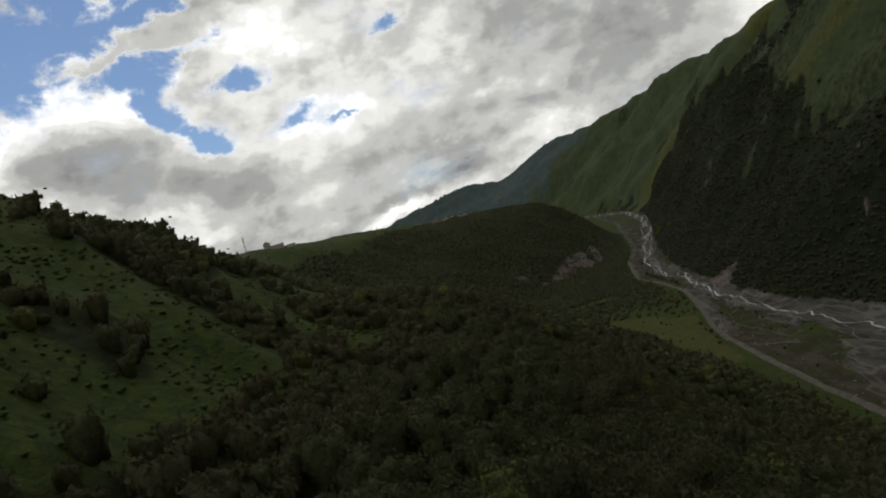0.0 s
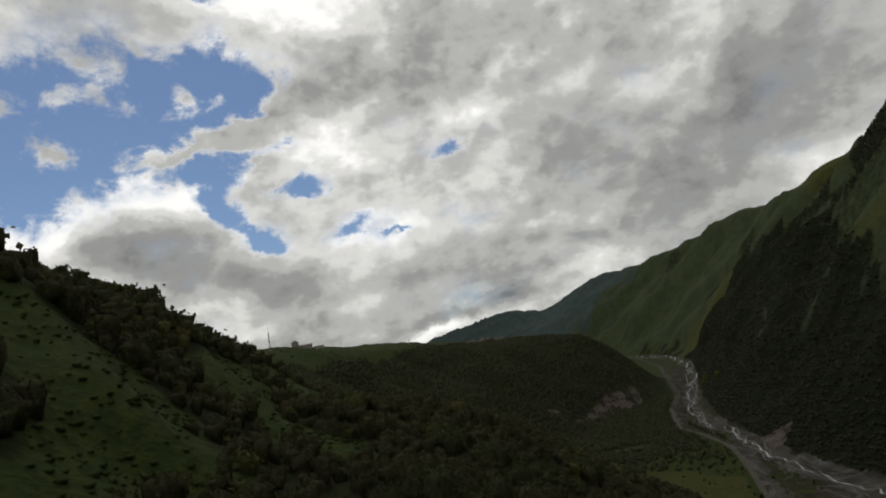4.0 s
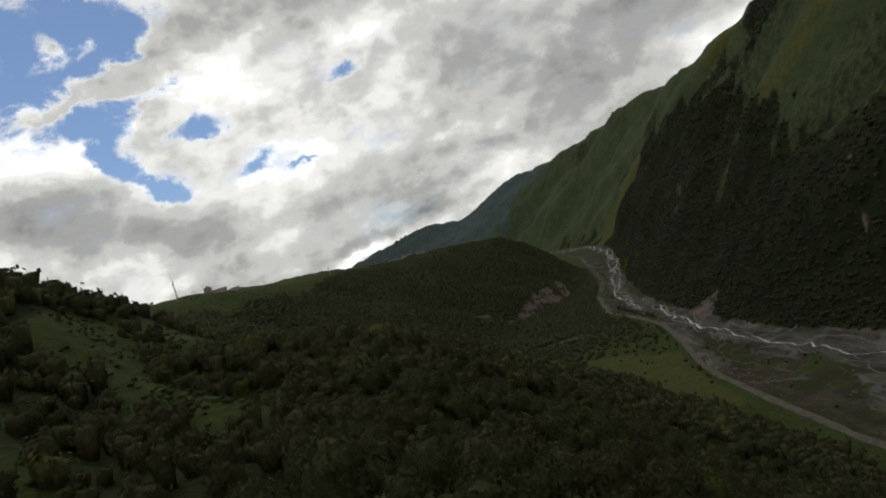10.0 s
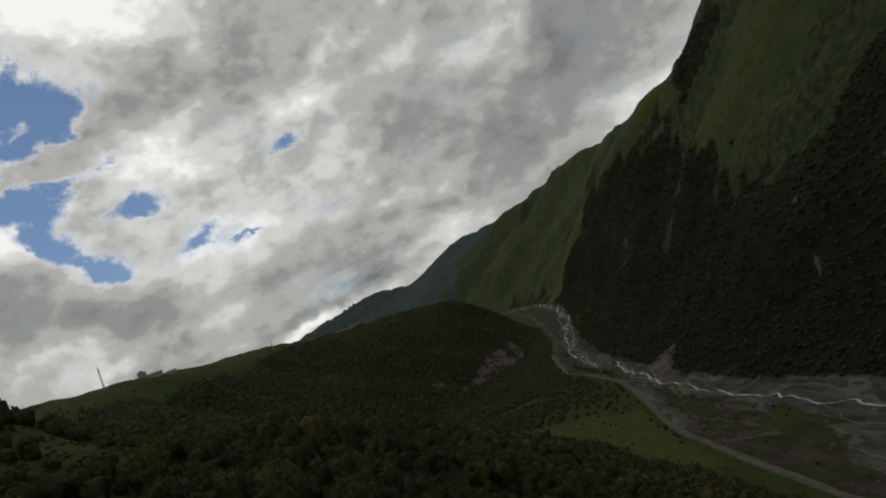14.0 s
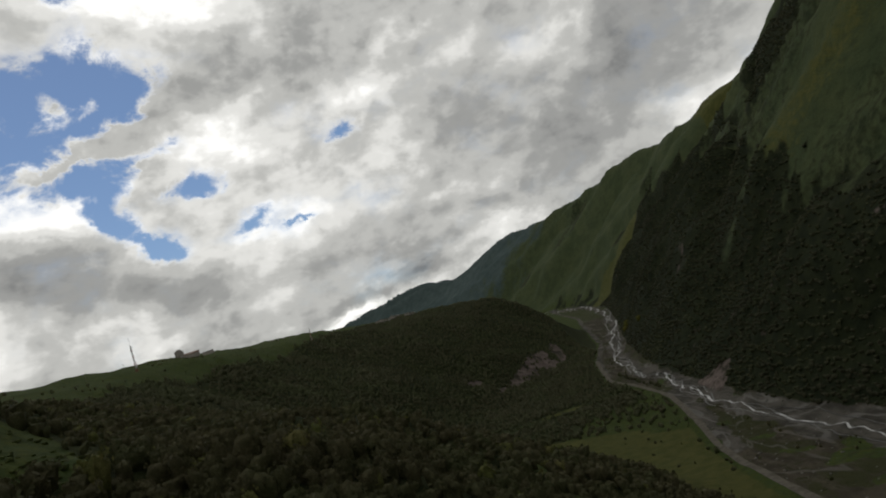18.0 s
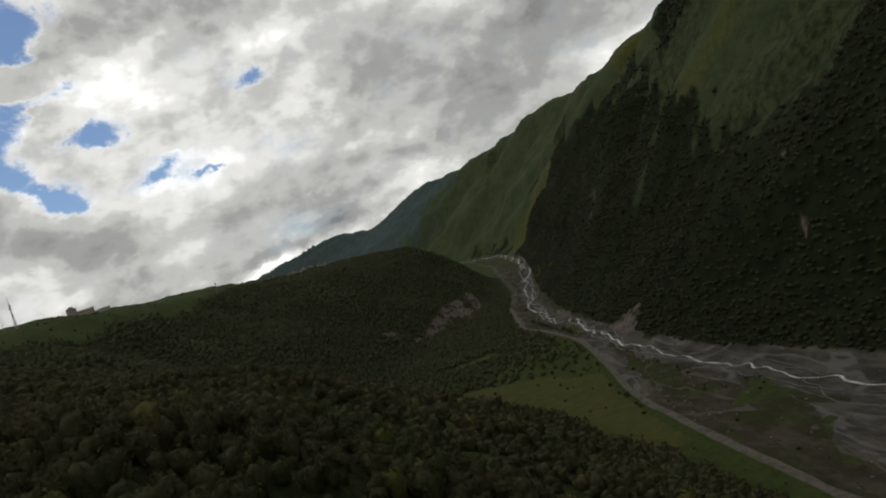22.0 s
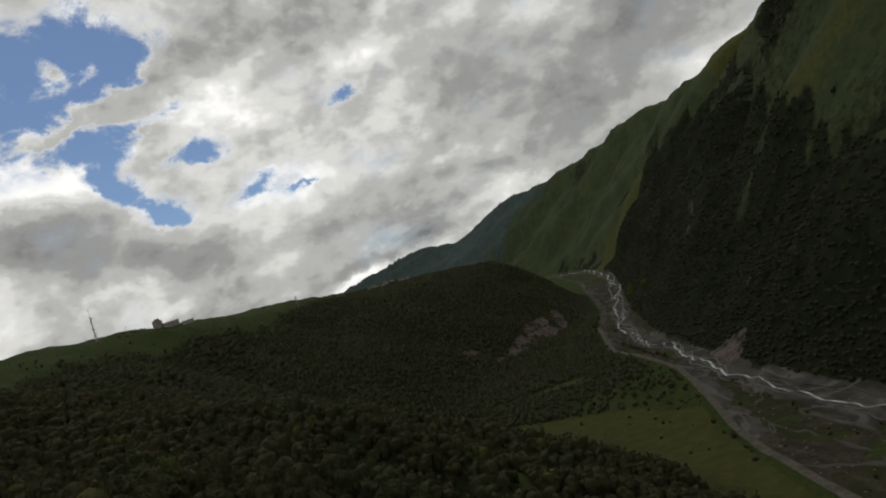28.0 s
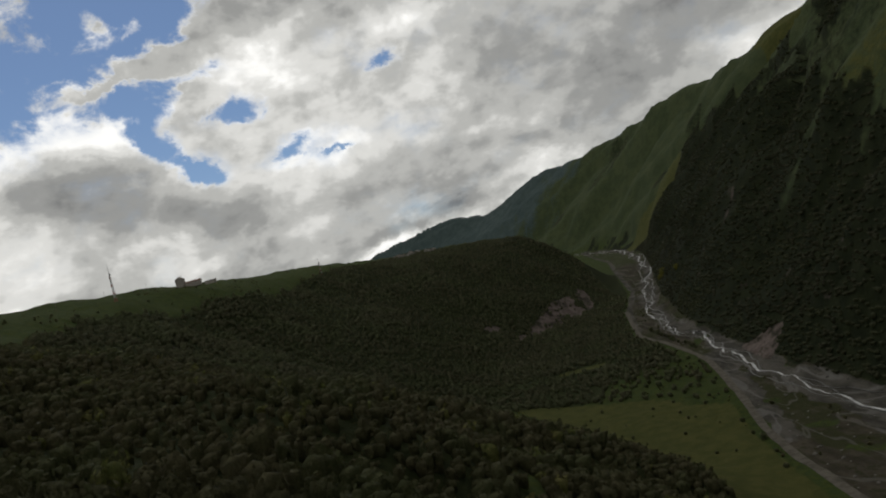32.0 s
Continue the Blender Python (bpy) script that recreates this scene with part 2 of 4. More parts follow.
def ground_material():
    k = Mat("valley_ground", 0.95)
    big, mid, fine = k.noise(60, 5), k.noise(9, 5, 0.6), k.noise(1.2, 4, 0.65)
    tuft = k.noise(3.2, 4, 0.6)
    grass = k.mix(k.range(big, 0.35, 0.65), (0.034, 0.054, 0.014), (0.043, 0.06, 0.02))
    grass = k.mix(k.range(mid, 0.42, 0.7), grass, (0.026, 0.04, 0.011))
    grass = k.mix(k.range(tuft, 0.44, 0.62, 0, 0.75), grass, (0.058, 0.069, 0.015))
    grass = k.mix(k.range(fine, 0.5, 0.8, 0, 0.4), grass, (0.028, 0.044, 0.012))
    # mountain grass, bluer and lighter: the slope's haze put into its colour
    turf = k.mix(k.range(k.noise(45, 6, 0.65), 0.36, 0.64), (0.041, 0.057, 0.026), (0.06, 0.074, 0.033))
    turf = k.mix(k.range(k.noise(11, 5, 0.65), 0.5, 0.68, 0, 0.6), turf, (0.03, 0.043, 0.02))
    grass = k.mix(k.attr("hazed_slope"), grass, turf)
    litter = k.mix(k.range(mid, 0.35, 0.65), (0.018, 0.024, 0.009), (0.03, 0.036, 0.013))
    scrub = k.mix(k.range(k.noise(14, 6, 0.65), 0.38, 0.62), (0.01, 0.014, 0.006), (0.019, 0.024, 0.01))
    scrub = k.mix(k.range(k.noise(38, 6, 0.7, (1, 1, 0.35)), 0.62, 0.78, 0, 0.35), scrub, (0.045, 0.042, 0.03))
    # vegetated gravel: brown-pink stones, olive turf, thin pale dry channels
    stones = k.mix(k.range(k.noise(10, 6, 0.65, (1, 0.4, 1)), 0.35, 0.65), (0.038, 0.034, 0.024), (0.074, 0.064, 0.047))
    stones = k.mix(k.range(k.noise(26, 6, 0.65, (1, 0.4, 1)), 0.45, 0.58, 0, 0.92), stones, (0.036, 0.04, 0.016))
    stones = k.mix(k.range(k.noise(5, 5, 0.7, (1, 0.6, 1)), 0.53, 0.63, 0, 0.7), stones, (0.026, 0.031, 0.012))
    rill = k.noise(34, 3, 0.5, (1, 0.32, 1), 0.6)
    rill = k.math("ABSOLUTE", k.math("SUBTRACT", rill, 0.5), 0)
    stones = k.mix(k.range(rill, 0.022, 0.006, 0, 0.6), stones, (0.12, 0.112, 0.1))
    # bare river bars: pale grey cobble, darker damp hollows
    bar = k.mix(k.range(k.noise(12, 6, 0.65, (1, 0.3, 1)), 0.36, 0.64), (0.04, 0.038, 0.031), (0.102, 0.095, 0.081))
    bar = k.mix(k.range(fine, 0.4, 0.75, 0, 0.55), bar, (0.06, 0.057, 0.053))
    bar = k.mix(k.range(rill, 0.03, 0.01, 0, 0.5), bar, (0.17, 0.165, 0.155))
    bar = k.mix(k.range(k.noise(7, 5, 0.7, (1, 0.5, 1)), 0.6, 0.68, 0, 0.7), bar, (0.03, 0.034, 0.015))
    earth = k.mix(k.range(k.noise(13, 6, 0.7, (1, 1, 0.4), 0.5), 0.35, 0.65), (0.085, 0.067, 0.059), (0.16, 0.13, 0.117))
    # dark streaks, shade of the slide's gullies drawn in the colour
    earth = k.mix(k.range(k.noise(11, 5, 0.7, (1, 1, 0.3), 0.4), 0.45, 0.6), earth, (0.03, 0.029, 0.019))
    wobble = k.math("MULTIPLY", k.math("SUBTRACT", mid, 0.5), 0.7)

    def zone(name):
        return k.range(k.math("ADD", k.attr(name), wobble), 0.35, 0.65)

    # hay colour, which also paints the sunlit patches on the mountain
    hay = k.mix(k.range(mid, 0.35, 0.65), (0.054, 0.061, 0.018), (0.078, 0.08, 0.025))
    col = k.mix(zone("hay"), grass, k.mix(k.range(fine, 0.5, 0.8, 0, 0.6), hay, (0.04, 0.055, 0.012)))
    col = k.mix(zone("wood"), col, litter)
    # the scrub zone also holds shade put on the mountain's shoulder and flank
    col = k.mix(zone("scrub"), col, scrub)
    # far ridge tinted blue: distance haze put into the base colour
    col = k.mix(zone("far_haze"), col, k.mix(k.range(k.noise(30, 5, 0.6), 0.35, 0.65), (0.044, 0.066, 0.066), (0.062, 0.086, 0.082)))
    col = k.mix(zone("gravel"), col, stones)
    col = k.mix(zone("river_bar"), col, bar)
    col = k.mix(zone("bare_earth"), col, earth)
    k.colour(col)
    k.bump(k.math("ADD", k.math("MULTIPLY", mid, 1.0), k.math("ADD", k.math("MULTIPLY", fine, 0.2), k.math("MULTIPLY", tuft, 0.7))), 2.2, 0.7)
    return k.m


def leaf_material(name, a, b, c):
    k = Mat(name, 0.75)
    col = k.mix(k.range(k.noise(7.0, 2), 0.36, 0.64), a, b)
    col = k.mix(k.range(k.noise(45.0, 4), 0.44, 0.62, 0, 0.75), col, c)
    leaf_gaps = k.noise(0.32, 4, 0.7)
    # dark gaps between leaves, their shade put into the colour
    col = k.mix(k.range(leaf_gaps, 0.54, 0.36, 0, 0.6), col, tuple(0.35 * v for v in a))
    col = k.mix(k.range(k.noise(0.9, 3, 0.6), 0.5, 0.68, 0, 0.5), col, tuple(1.5 * v for v in b))
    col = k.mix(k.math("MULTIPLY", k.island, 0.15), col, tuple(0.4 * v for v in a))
    k.colour(col)
    k.bump(leaf_gaps, 0.5, 0.9)
    tr = k.t.nodes.new("ShaderNodeBsdfTranslucent")
    k.put(col, tr.inputs[0])
    mx = k.t.nodes.new("ShaderNodeMixShader")
    mx.inputs[0].default_value = 0.2
    k.t.links.new(k.bsdf.outputs[0], mx.inputs[1])
    k.t.links.new(tr.outputs[0], mx.inputs[2])
    k.t.links.new(mx.outputs[0], k.t.nodes["Material Output"].inputs[0])
    return k.m


def plain(name, a, b, size=1.0, rough=0.85, metal=0.0, depth=0.02):
    k = Mat(name, rough, metal)
    n = k.noise(size, 5, 0.6)
    k.colour(k.mix(k.range(n, 0.35, 0.65), a, b))
    k.bump(k.noise(size / 5, 3), depth, 0.5)
    return k.m


GROUND = ground_material()
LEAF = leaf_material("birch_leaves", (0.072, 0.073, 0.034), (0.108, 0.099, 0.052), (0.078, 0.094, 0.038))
# lighter and bluer than the near leaves, carrying the distant haze in colour
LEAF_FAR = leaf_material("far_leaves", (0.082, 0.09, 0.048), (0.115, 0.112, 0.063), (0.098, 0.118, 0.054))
LEAF_YELLOW = leaf_material("yellowing_leaves", (0.2, 0.17, 0.03), (0.15, 0.15, 0.035), (0.12, 0.13, 0.03))
BARK = plain("bark", (0.09, 0.075, 0.06), (0.2, 0.18, 0.16), 0.3)
DIRT = plain("pale_dirt", (0.08, 0.073, 0.059), (0.132, 0.12, 0.098), 4.0, depth=0.1)
STEEL = plain("galvanised_steel", (0.14, 0.14, 0.145), (0.22, 0.22, 0.22), 1.5, 0.6, 0.4)
RED = plain("red_mast_paint", (0.2, 0.07, 0.06), (0.25, 0.1, 0.08), 1.0, 0.6)
WHITE = plain("white_mast_paint", (0.34, 0.34, 0.33), (0.42, 0.42, 0.4), 1.0, 0.6)
PLASTER = plain("weathered_plaster", (0.24, 0.22, 0.2), (0.34, 0.31, 0.28), 2.5)
ROOF = plain("rusty_sheet_roof", (0.15, 0.085, 0.06), (0.2, 0.14, 0.11), 2.0, 0.55)
ROOF_GREY = plain("grey_sheet_roof", (0.2, 0.2, 0.2), (0.3, 0.29, 0.28), 2.0, 0.5)
GLASS = plain("dark_window_glass", (0.02, 0.022, 0.025), (0.03, 0.034, 0.04), 1.0, 0.1)
TIMBER = plain("grey_timber", (0.12, 0.1, 0.08), (0.2, 0.17, 0.14), 0.5)
BOULDER = plain("pale_boulder", (0.11, 0.105, 0.095), (0.2, 0.19, 0.17), 0.8, 0.9, depth=0.1)


def water_material():
    k = Mat("glacier_water", 0.25)
    k.bsdf.inputs["Specular IOR Level"].default_value = 0.6
    n = k.noise(5.0, 6, 0.7, (1, 0.5, 1))
    k.colour(k.mix(k.range(n, 0.38, 0.6), (0.28, 0.285, 0.28), (0.72, 0.73, 0.72)))
    k.bump(k.noise(1.3, 4, 0.65), 0.25, 0.8)
    return k.m


WATER = water_material()
SIDE_WATER = plain("grey_side_water", (0.07, 0.07, 0.067), (0.15, 0.15, 0.143), 3.0, 0.3)
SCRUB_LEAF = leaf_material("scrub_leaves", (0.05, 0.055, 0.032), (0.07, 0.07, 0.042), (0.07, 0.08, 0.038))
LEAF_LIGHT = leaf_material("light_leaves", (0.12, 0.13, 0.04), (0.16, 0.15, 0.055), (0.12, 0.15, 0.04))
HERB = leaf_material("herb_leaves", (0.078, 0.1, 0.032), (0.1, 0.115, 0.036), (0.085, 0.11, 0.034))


# Terrain: lines that run along the valley, each x and z against y
def line(ys, xs, zs):
    return np.array(ys, float), np.array(xs, float), np.array(zs, float)


def floor_z(y):
    return np.interp(y, [-1500, 470, 820, 1700, 3000, 4600], [-170, -150, -130, -80, -30, 20])


LEFT_BACK = line([-1500, 264, 379, 600, 1400, 4600], [-900, -900, -900, -900, -1000, -3200], [95, 100, 110, 142, 165, 165])
RIM = line([-1500, -200, 0, 71, 100, 132, 200, 300, 450, 600, 697, 1000, 1084, 1185, 1300, 1400, 1500, 1700, 2500, 4600],
           [-165, -170, -194, -203, -196, -182, -200, -250, -310, -345, -320, -245, -194, -205, -230, -220, -250, -450, -900, -2800],
           [50, 52, 62, 61, 50, 30, 26, 34, 48, 65, 69, 65, 68, 76, 82, 86, 80, 60, 40, 60])
SHELF = line([-1500, 90, 140, 230, 450, 700, 1000, 1185, 1400, 1500, 1700, 2500, 4600],
             [-105, -105, -118, -125, -180, -230, -170, -100, -55, -60, -250, -700, -2500],
             [-16, -16, -10, -14, -14, -4, 15, 42, 64, 55, 20, 0, 40])
BENCH = line([-1500, 230, 450, 700, 1000, 1185, 1400, 1500, 1700, 2500, 4600],
             [-48, -50, -90, -140, -60, 30, 168, 165, -100, -500, -2300],
             [-32, -26, -45, -60, -35, 5, 37, 30, -30, -20, 30])
FOOT = line([-1500, 0, 200, 375, 550, 700, 850, 1000, 1100, 1185, 1300, 1400, 1450, 1500, 1700, 2200, 3000, 4600],
            [115, 118, 122, 118, 50, -15, 20, 100, 180, 245, 288, 312, 320, 315, 250, 100, -300, -2000], [0] * 18)
WALL = line([-1500, 300, 450, 640, 806, 1040, 1500, 1800, 2300, 3000, 3700, 4300, 4600],
            [262, 258, 240, 234, 246, 290, 412, 480, 500, 300, -50, -600, -1000], [0] * 13)
CREST = line([-1500, 600, 1000, 1200, 1330, 1400, 1455, 1589, 2100, 2334, 2766, 3115, 3457, 3888, 4199, 4600],
             [900, 950, 980, 970, 940, 900, 855, 845, 939, 896, 872, 731, 547, 306, 95, -505],
             [760, 680, 545, 470, 395, 358, 342, 349, 372, 391, 385, 359, 384, 290, 338, 262])


def across(ln, y):
    return np.interp(y, ln[0], ln[1])


def bare(x, y):
    fl = floor_z(y)
    cols = [(across(ln, y), np.interp(y, ln[0], ln[2]) if ln[2].any() else fl) for ln in (LEFT_BACK, RIM, SHELF, BENCH, FOOT, WALL, CREST)]
    z = cols[0][1] + 0 * x
    for (xa, za), (xb, zb) in zip(cols, cols[1:]):
        v = np.clip((x - xa) / np.maximum(xb - xa, 1), 0, 1)
        z = np.where(x >= xa, za + (zb - za) * v, z)
    xa, za = cols[-1]
    return np.where(x > xa, za - 0.6 * (x - xa), z)


def hash2(i, j, k):
    v = np.sin(i * 127.1 + j * 311.7 + k * 74.7) * 43758.5453
    return v - np.floor(v)


def vnoise(x, y, k=0):
    """Smooth value noise, -1 to 1, one cell a unit."""
    i, j = np.floor(x), np.floor(y)
    u, v = x - i, y - j
    u, v = u * u * (3 - 2 * u), v * v * (3 - 2 * v)
    a = hash2(i, j, k) * (1 - u) + hash2(i + 1, j, k) * u
    b = hash2(i, j + 1, k) * (1 - u) + hash2(i + 1, j + 1, k) * u
    return 2 * (a * (1 - v) + b * v) - 1


def fbm(x, y, size, octaves=4, k=0):
    s, amp = 0 * x, 1.0
    for o in range(octaves):
        s = s + amp * vnoise(x / size, y / size, k + o)
        size, amp = size / 2.07, amp * 0.52
    return s


# A 10 m lattice of the bare ground, softened so that its breaks are round
LX, LY = np.arange(-3300, 2101, 10.0), np.arange(-1500, 4701, 10.0)
lat = bare(*np.meshgrid(LX, LY))
kern = np.exp(-0.5 * (np.arange(-5, 6) / 1.7) ** 2)
kern /= kern.sum()
for ax in (0, 1):
    pad = np.pad(lat, [(5, 5) if a == ax else (0, 0) for a in (0, 1)], mode="edge")
    lat = sum(kern[i] * np.take(pad, range(i, i + lat.shape[ax]), ax) for i in range(11))


def sample(x, y):
    u, v = np.clip((x - LX[0]) / 10, 0, len(LX) - 1.001), np.clip((y - LY[0]) / 10, 0, len(LY) - 1.001)
    i, j = u.astype(int), v.astype(int)
    u, v = u - i, v - j
    return (lat[j, i] * (1 - u) + lat[j, i + 1] * u) * (1 - v) + (lat[j + 1, i] * (1 - u) + lat[j + 1, i + 1] * u) * v


def ramp(a, b, v):
    v = np.clip((v - a) / (b - a), 0, 1)
    return v * v * (3 - 2 * v)


def along(x, y, ax, ay, bx, by):
    """Distance from the segment a-b and the share of the way along it."""
    s = np.clip(((x - ax) * (bx - ax) + (y - ay) * (by - ay)) / ((bx - ax) ** 2 + (by - ay) ** 2), 0, 1)
    return np.hypot(x - ax - s * (bx - ax), y - ay - s * (by - ay)), s


# Grassy spurs that come down the hill on the left: start, end, height, half width
# the last row is a mound raising the plateau house into the camera's view
SPURS = [(-190, -10, -112, -68, 6, 11), (-168, 62, -86, -14, 5, 12), (-172, -90, -112, -150, 5, 11), (-170, 130, -110, 70, 4, 13), (-405, 1036, -340, 1044, 6, 34)]
# Gullies cut into the wood between them
CUTS = [(-50, 330, 60, 300, 8, 20), (-120, 420, 20, 520, 12, 30), (-30, 60, 70, 100, 6, 16), (-40, -120, 70, -70, 5, 18), (-30, 180, 70, 220, 7, 18)]


def terrain(x, y):
    """Height of the ground at arrays x, y."""
    x, y = np.asarray(x, float), np.asarray(y, float)
    z = sample(x, y)
    xf, xw, xc = across(FOOT, y), across(WALL, y), across(CREST, y)
    slope_l = ramp(5, 60, xf - x)
    up = np.clip((x - xw) / np.maximum(xc - xw, 1), 0, 1)
    slope_r = ramp(0.0, 0.12, up)
    z = z + slope_l * (5 * fbm(x, y, 90, 4, 3) + 1.2 * fbm(x, y, 17, 2, 9) + 0.55 * vnoise(x / 7.5, y / 7.5, 19))
    for ax, ay, bx, by, h, w in SPURS:
        d, s = along(x, y, ax, ay, bx, by)
        z = z + h * np.exp(-(d / w) ** 2)
    for ax, ay, bx, by, h, w in CUTS:
        d, s = along(x, y, ax, ay, bx, by)
        z = z - h * np.exp(-(d / w) ** 2)
    # gullies and ribs of the mountain side run down towards the river
    run = y + 1.5 * (x - xw) + 110 * fbm(x, y, 260, 3, 21)
    rib = 1 - np.abs(fbm(run, 0.25 * x, 400, 3, 31))
    fine = 1 - np.abs(fbm(run, 0.5 * x, 125, 3, 41))
    depth = slope_r * (1 - ramp(0.86, 1.0, up)) * ramp(0, 0.3, up + 0.15)
    z = z + depth * (84 * (rib - 0.55) + 36 * (fine - 0.6) * ramp(2600, 1500, y))
    z = z + slope_r * (5 * fbm(x, y, 60, 3, 51) + 8 * fbm(x, y, 220, 4, 55) * ramp(0.5, 0.1, np.abs(up - 1)))
    # a grassy shoulder of the mountain and the gully behind it
    for ax, ay, bx, by, h, w in ((560, 470, 392, 660, 26, 42), (392, 660, 330, 700, 10, 30), (720, 1090, 500, 900, -62, 46), (500, 900, 400, 800, -30, 36)):
        d, s = along(x, y, ax, ay, bx, by)
        z = z + h * np.exp(-(d / w) ** 2) * slope_r
    # low bars and channels on the gravel
    flat = (1 - slope_l) * (1 - slope_r)
    z = z + flat * (0.5 * fbm(x, 0.35 * y, 26, 3, 61) + 0.15 * fbm(x, y, 6, 2, 65))
    return z


# Land cover
def road_x(y):
    return np.interp(y, [-1500, 0, 82, 139, 237, 330, 385, 455, 494, 544, 577, 640, 679, 747, 831, 1002, 1185, 1463, 1800, 2416],
                     [118, 130, 139, 144, 147, 152, 157, 167, 175, 186, 193, 204, 206, 202, 194, 226, 284, 330, 395, 455])


def wood_edge(y):
    return np.interp(y, [-400, -130, -70, -15, 40, 94, 132, 243, 350, 600, 800, 1119, 1300, 1400, 1500],
                     [-104, -106, -100, -82, -92, -112, -138, -200, -262, -300, -262, -180, -130, -60, -60])


RIVER = [(216, -500), (226, -300), (222, -100), (232, 60), (240, 160), (247, 223), (236, 292), (231, 330), (233, 365), (228, 400), (230, 442), (224, 500), (223, 536), (220, 560),
         (224, 607), (221, 663), (234, 747), (226, 788), (233, 863), (249, 960), (256, 985), (268, 1040), (305, 1173), (330, 1262), (357, 1328), (402, 1535), (440, 1700),
         (462, 1812), (488, 2050), (482, 2280), (440, 2500), (330, 2750), (200, 2950)]


def meadow(x, y):
    """The hay meadow between the wood and the road, 0 to 1."""
    lo = np.interp(y, [290, 340, 395, 430, 500, 640, 735, 790], [112, 92, 95, 92, 76, 24, -4, 50])
    hi = road_x(y) - 5
    hi = np.minimum(hi, np.interp(y, [500, 518, 560, 600, 632, 660, 728], [196, 178, 146, 112, 68, 26, -40]) + 8 * vnoise(y / 30, 0 * y, 3))
    m = ramp(0, 14, x - lo) * ramp(0, 8, hi - x) * ramp(290, 330, y)
    return np.clip(m * 1.2 + 0.0, 0, 1)


def scar(x, y):
    """The raw earth slide on the near face of the hump."""
    n = 7 * fbm(x, y, 22, 3, 71) + 4 * fbm(x + y, 0 * y, 14, 2, 73)
    foot = np.interp(x, [62, 99, 144, 197, 214], [962, 1000, 1052, 1108, 1150])
    head = np.interp(x, [62, 80, 100, 159, 190, 202, 214], [966, 990, 1040, 1148, 1172, 1214, 1220])
    tongue = ramp(5, 9, np.abs(x - 186 + 0.06 * (y - 1150)) + 0.4 * n) + ramp(1120, 1112, y + n)
    small = ramp(9, 6, along(x, y, 30, 984, 44, 998)[0] + 0.5 * n)
    slide = ramp(-4, 5, y - foot + n) * ramp(-6, 6, head - y + 1.4 * n) * ramp(60, 66, x) * ramp(216, 208, x) * np.clip(tongue, 0, 1)
    return np.clip(np.maximum(slide, small), 0, 1)


def scree(x, y):
    """Scree fan at the foot of the mountain."""
    v = (262 - x) / 30
    return ramp(0, 0.1, v) * ramp(1.15, 0.95, v) * ramp(4 + 30 * v, 2 + 24 * v, np.abs(y - 603 - 4 * v)) * (x > 228)


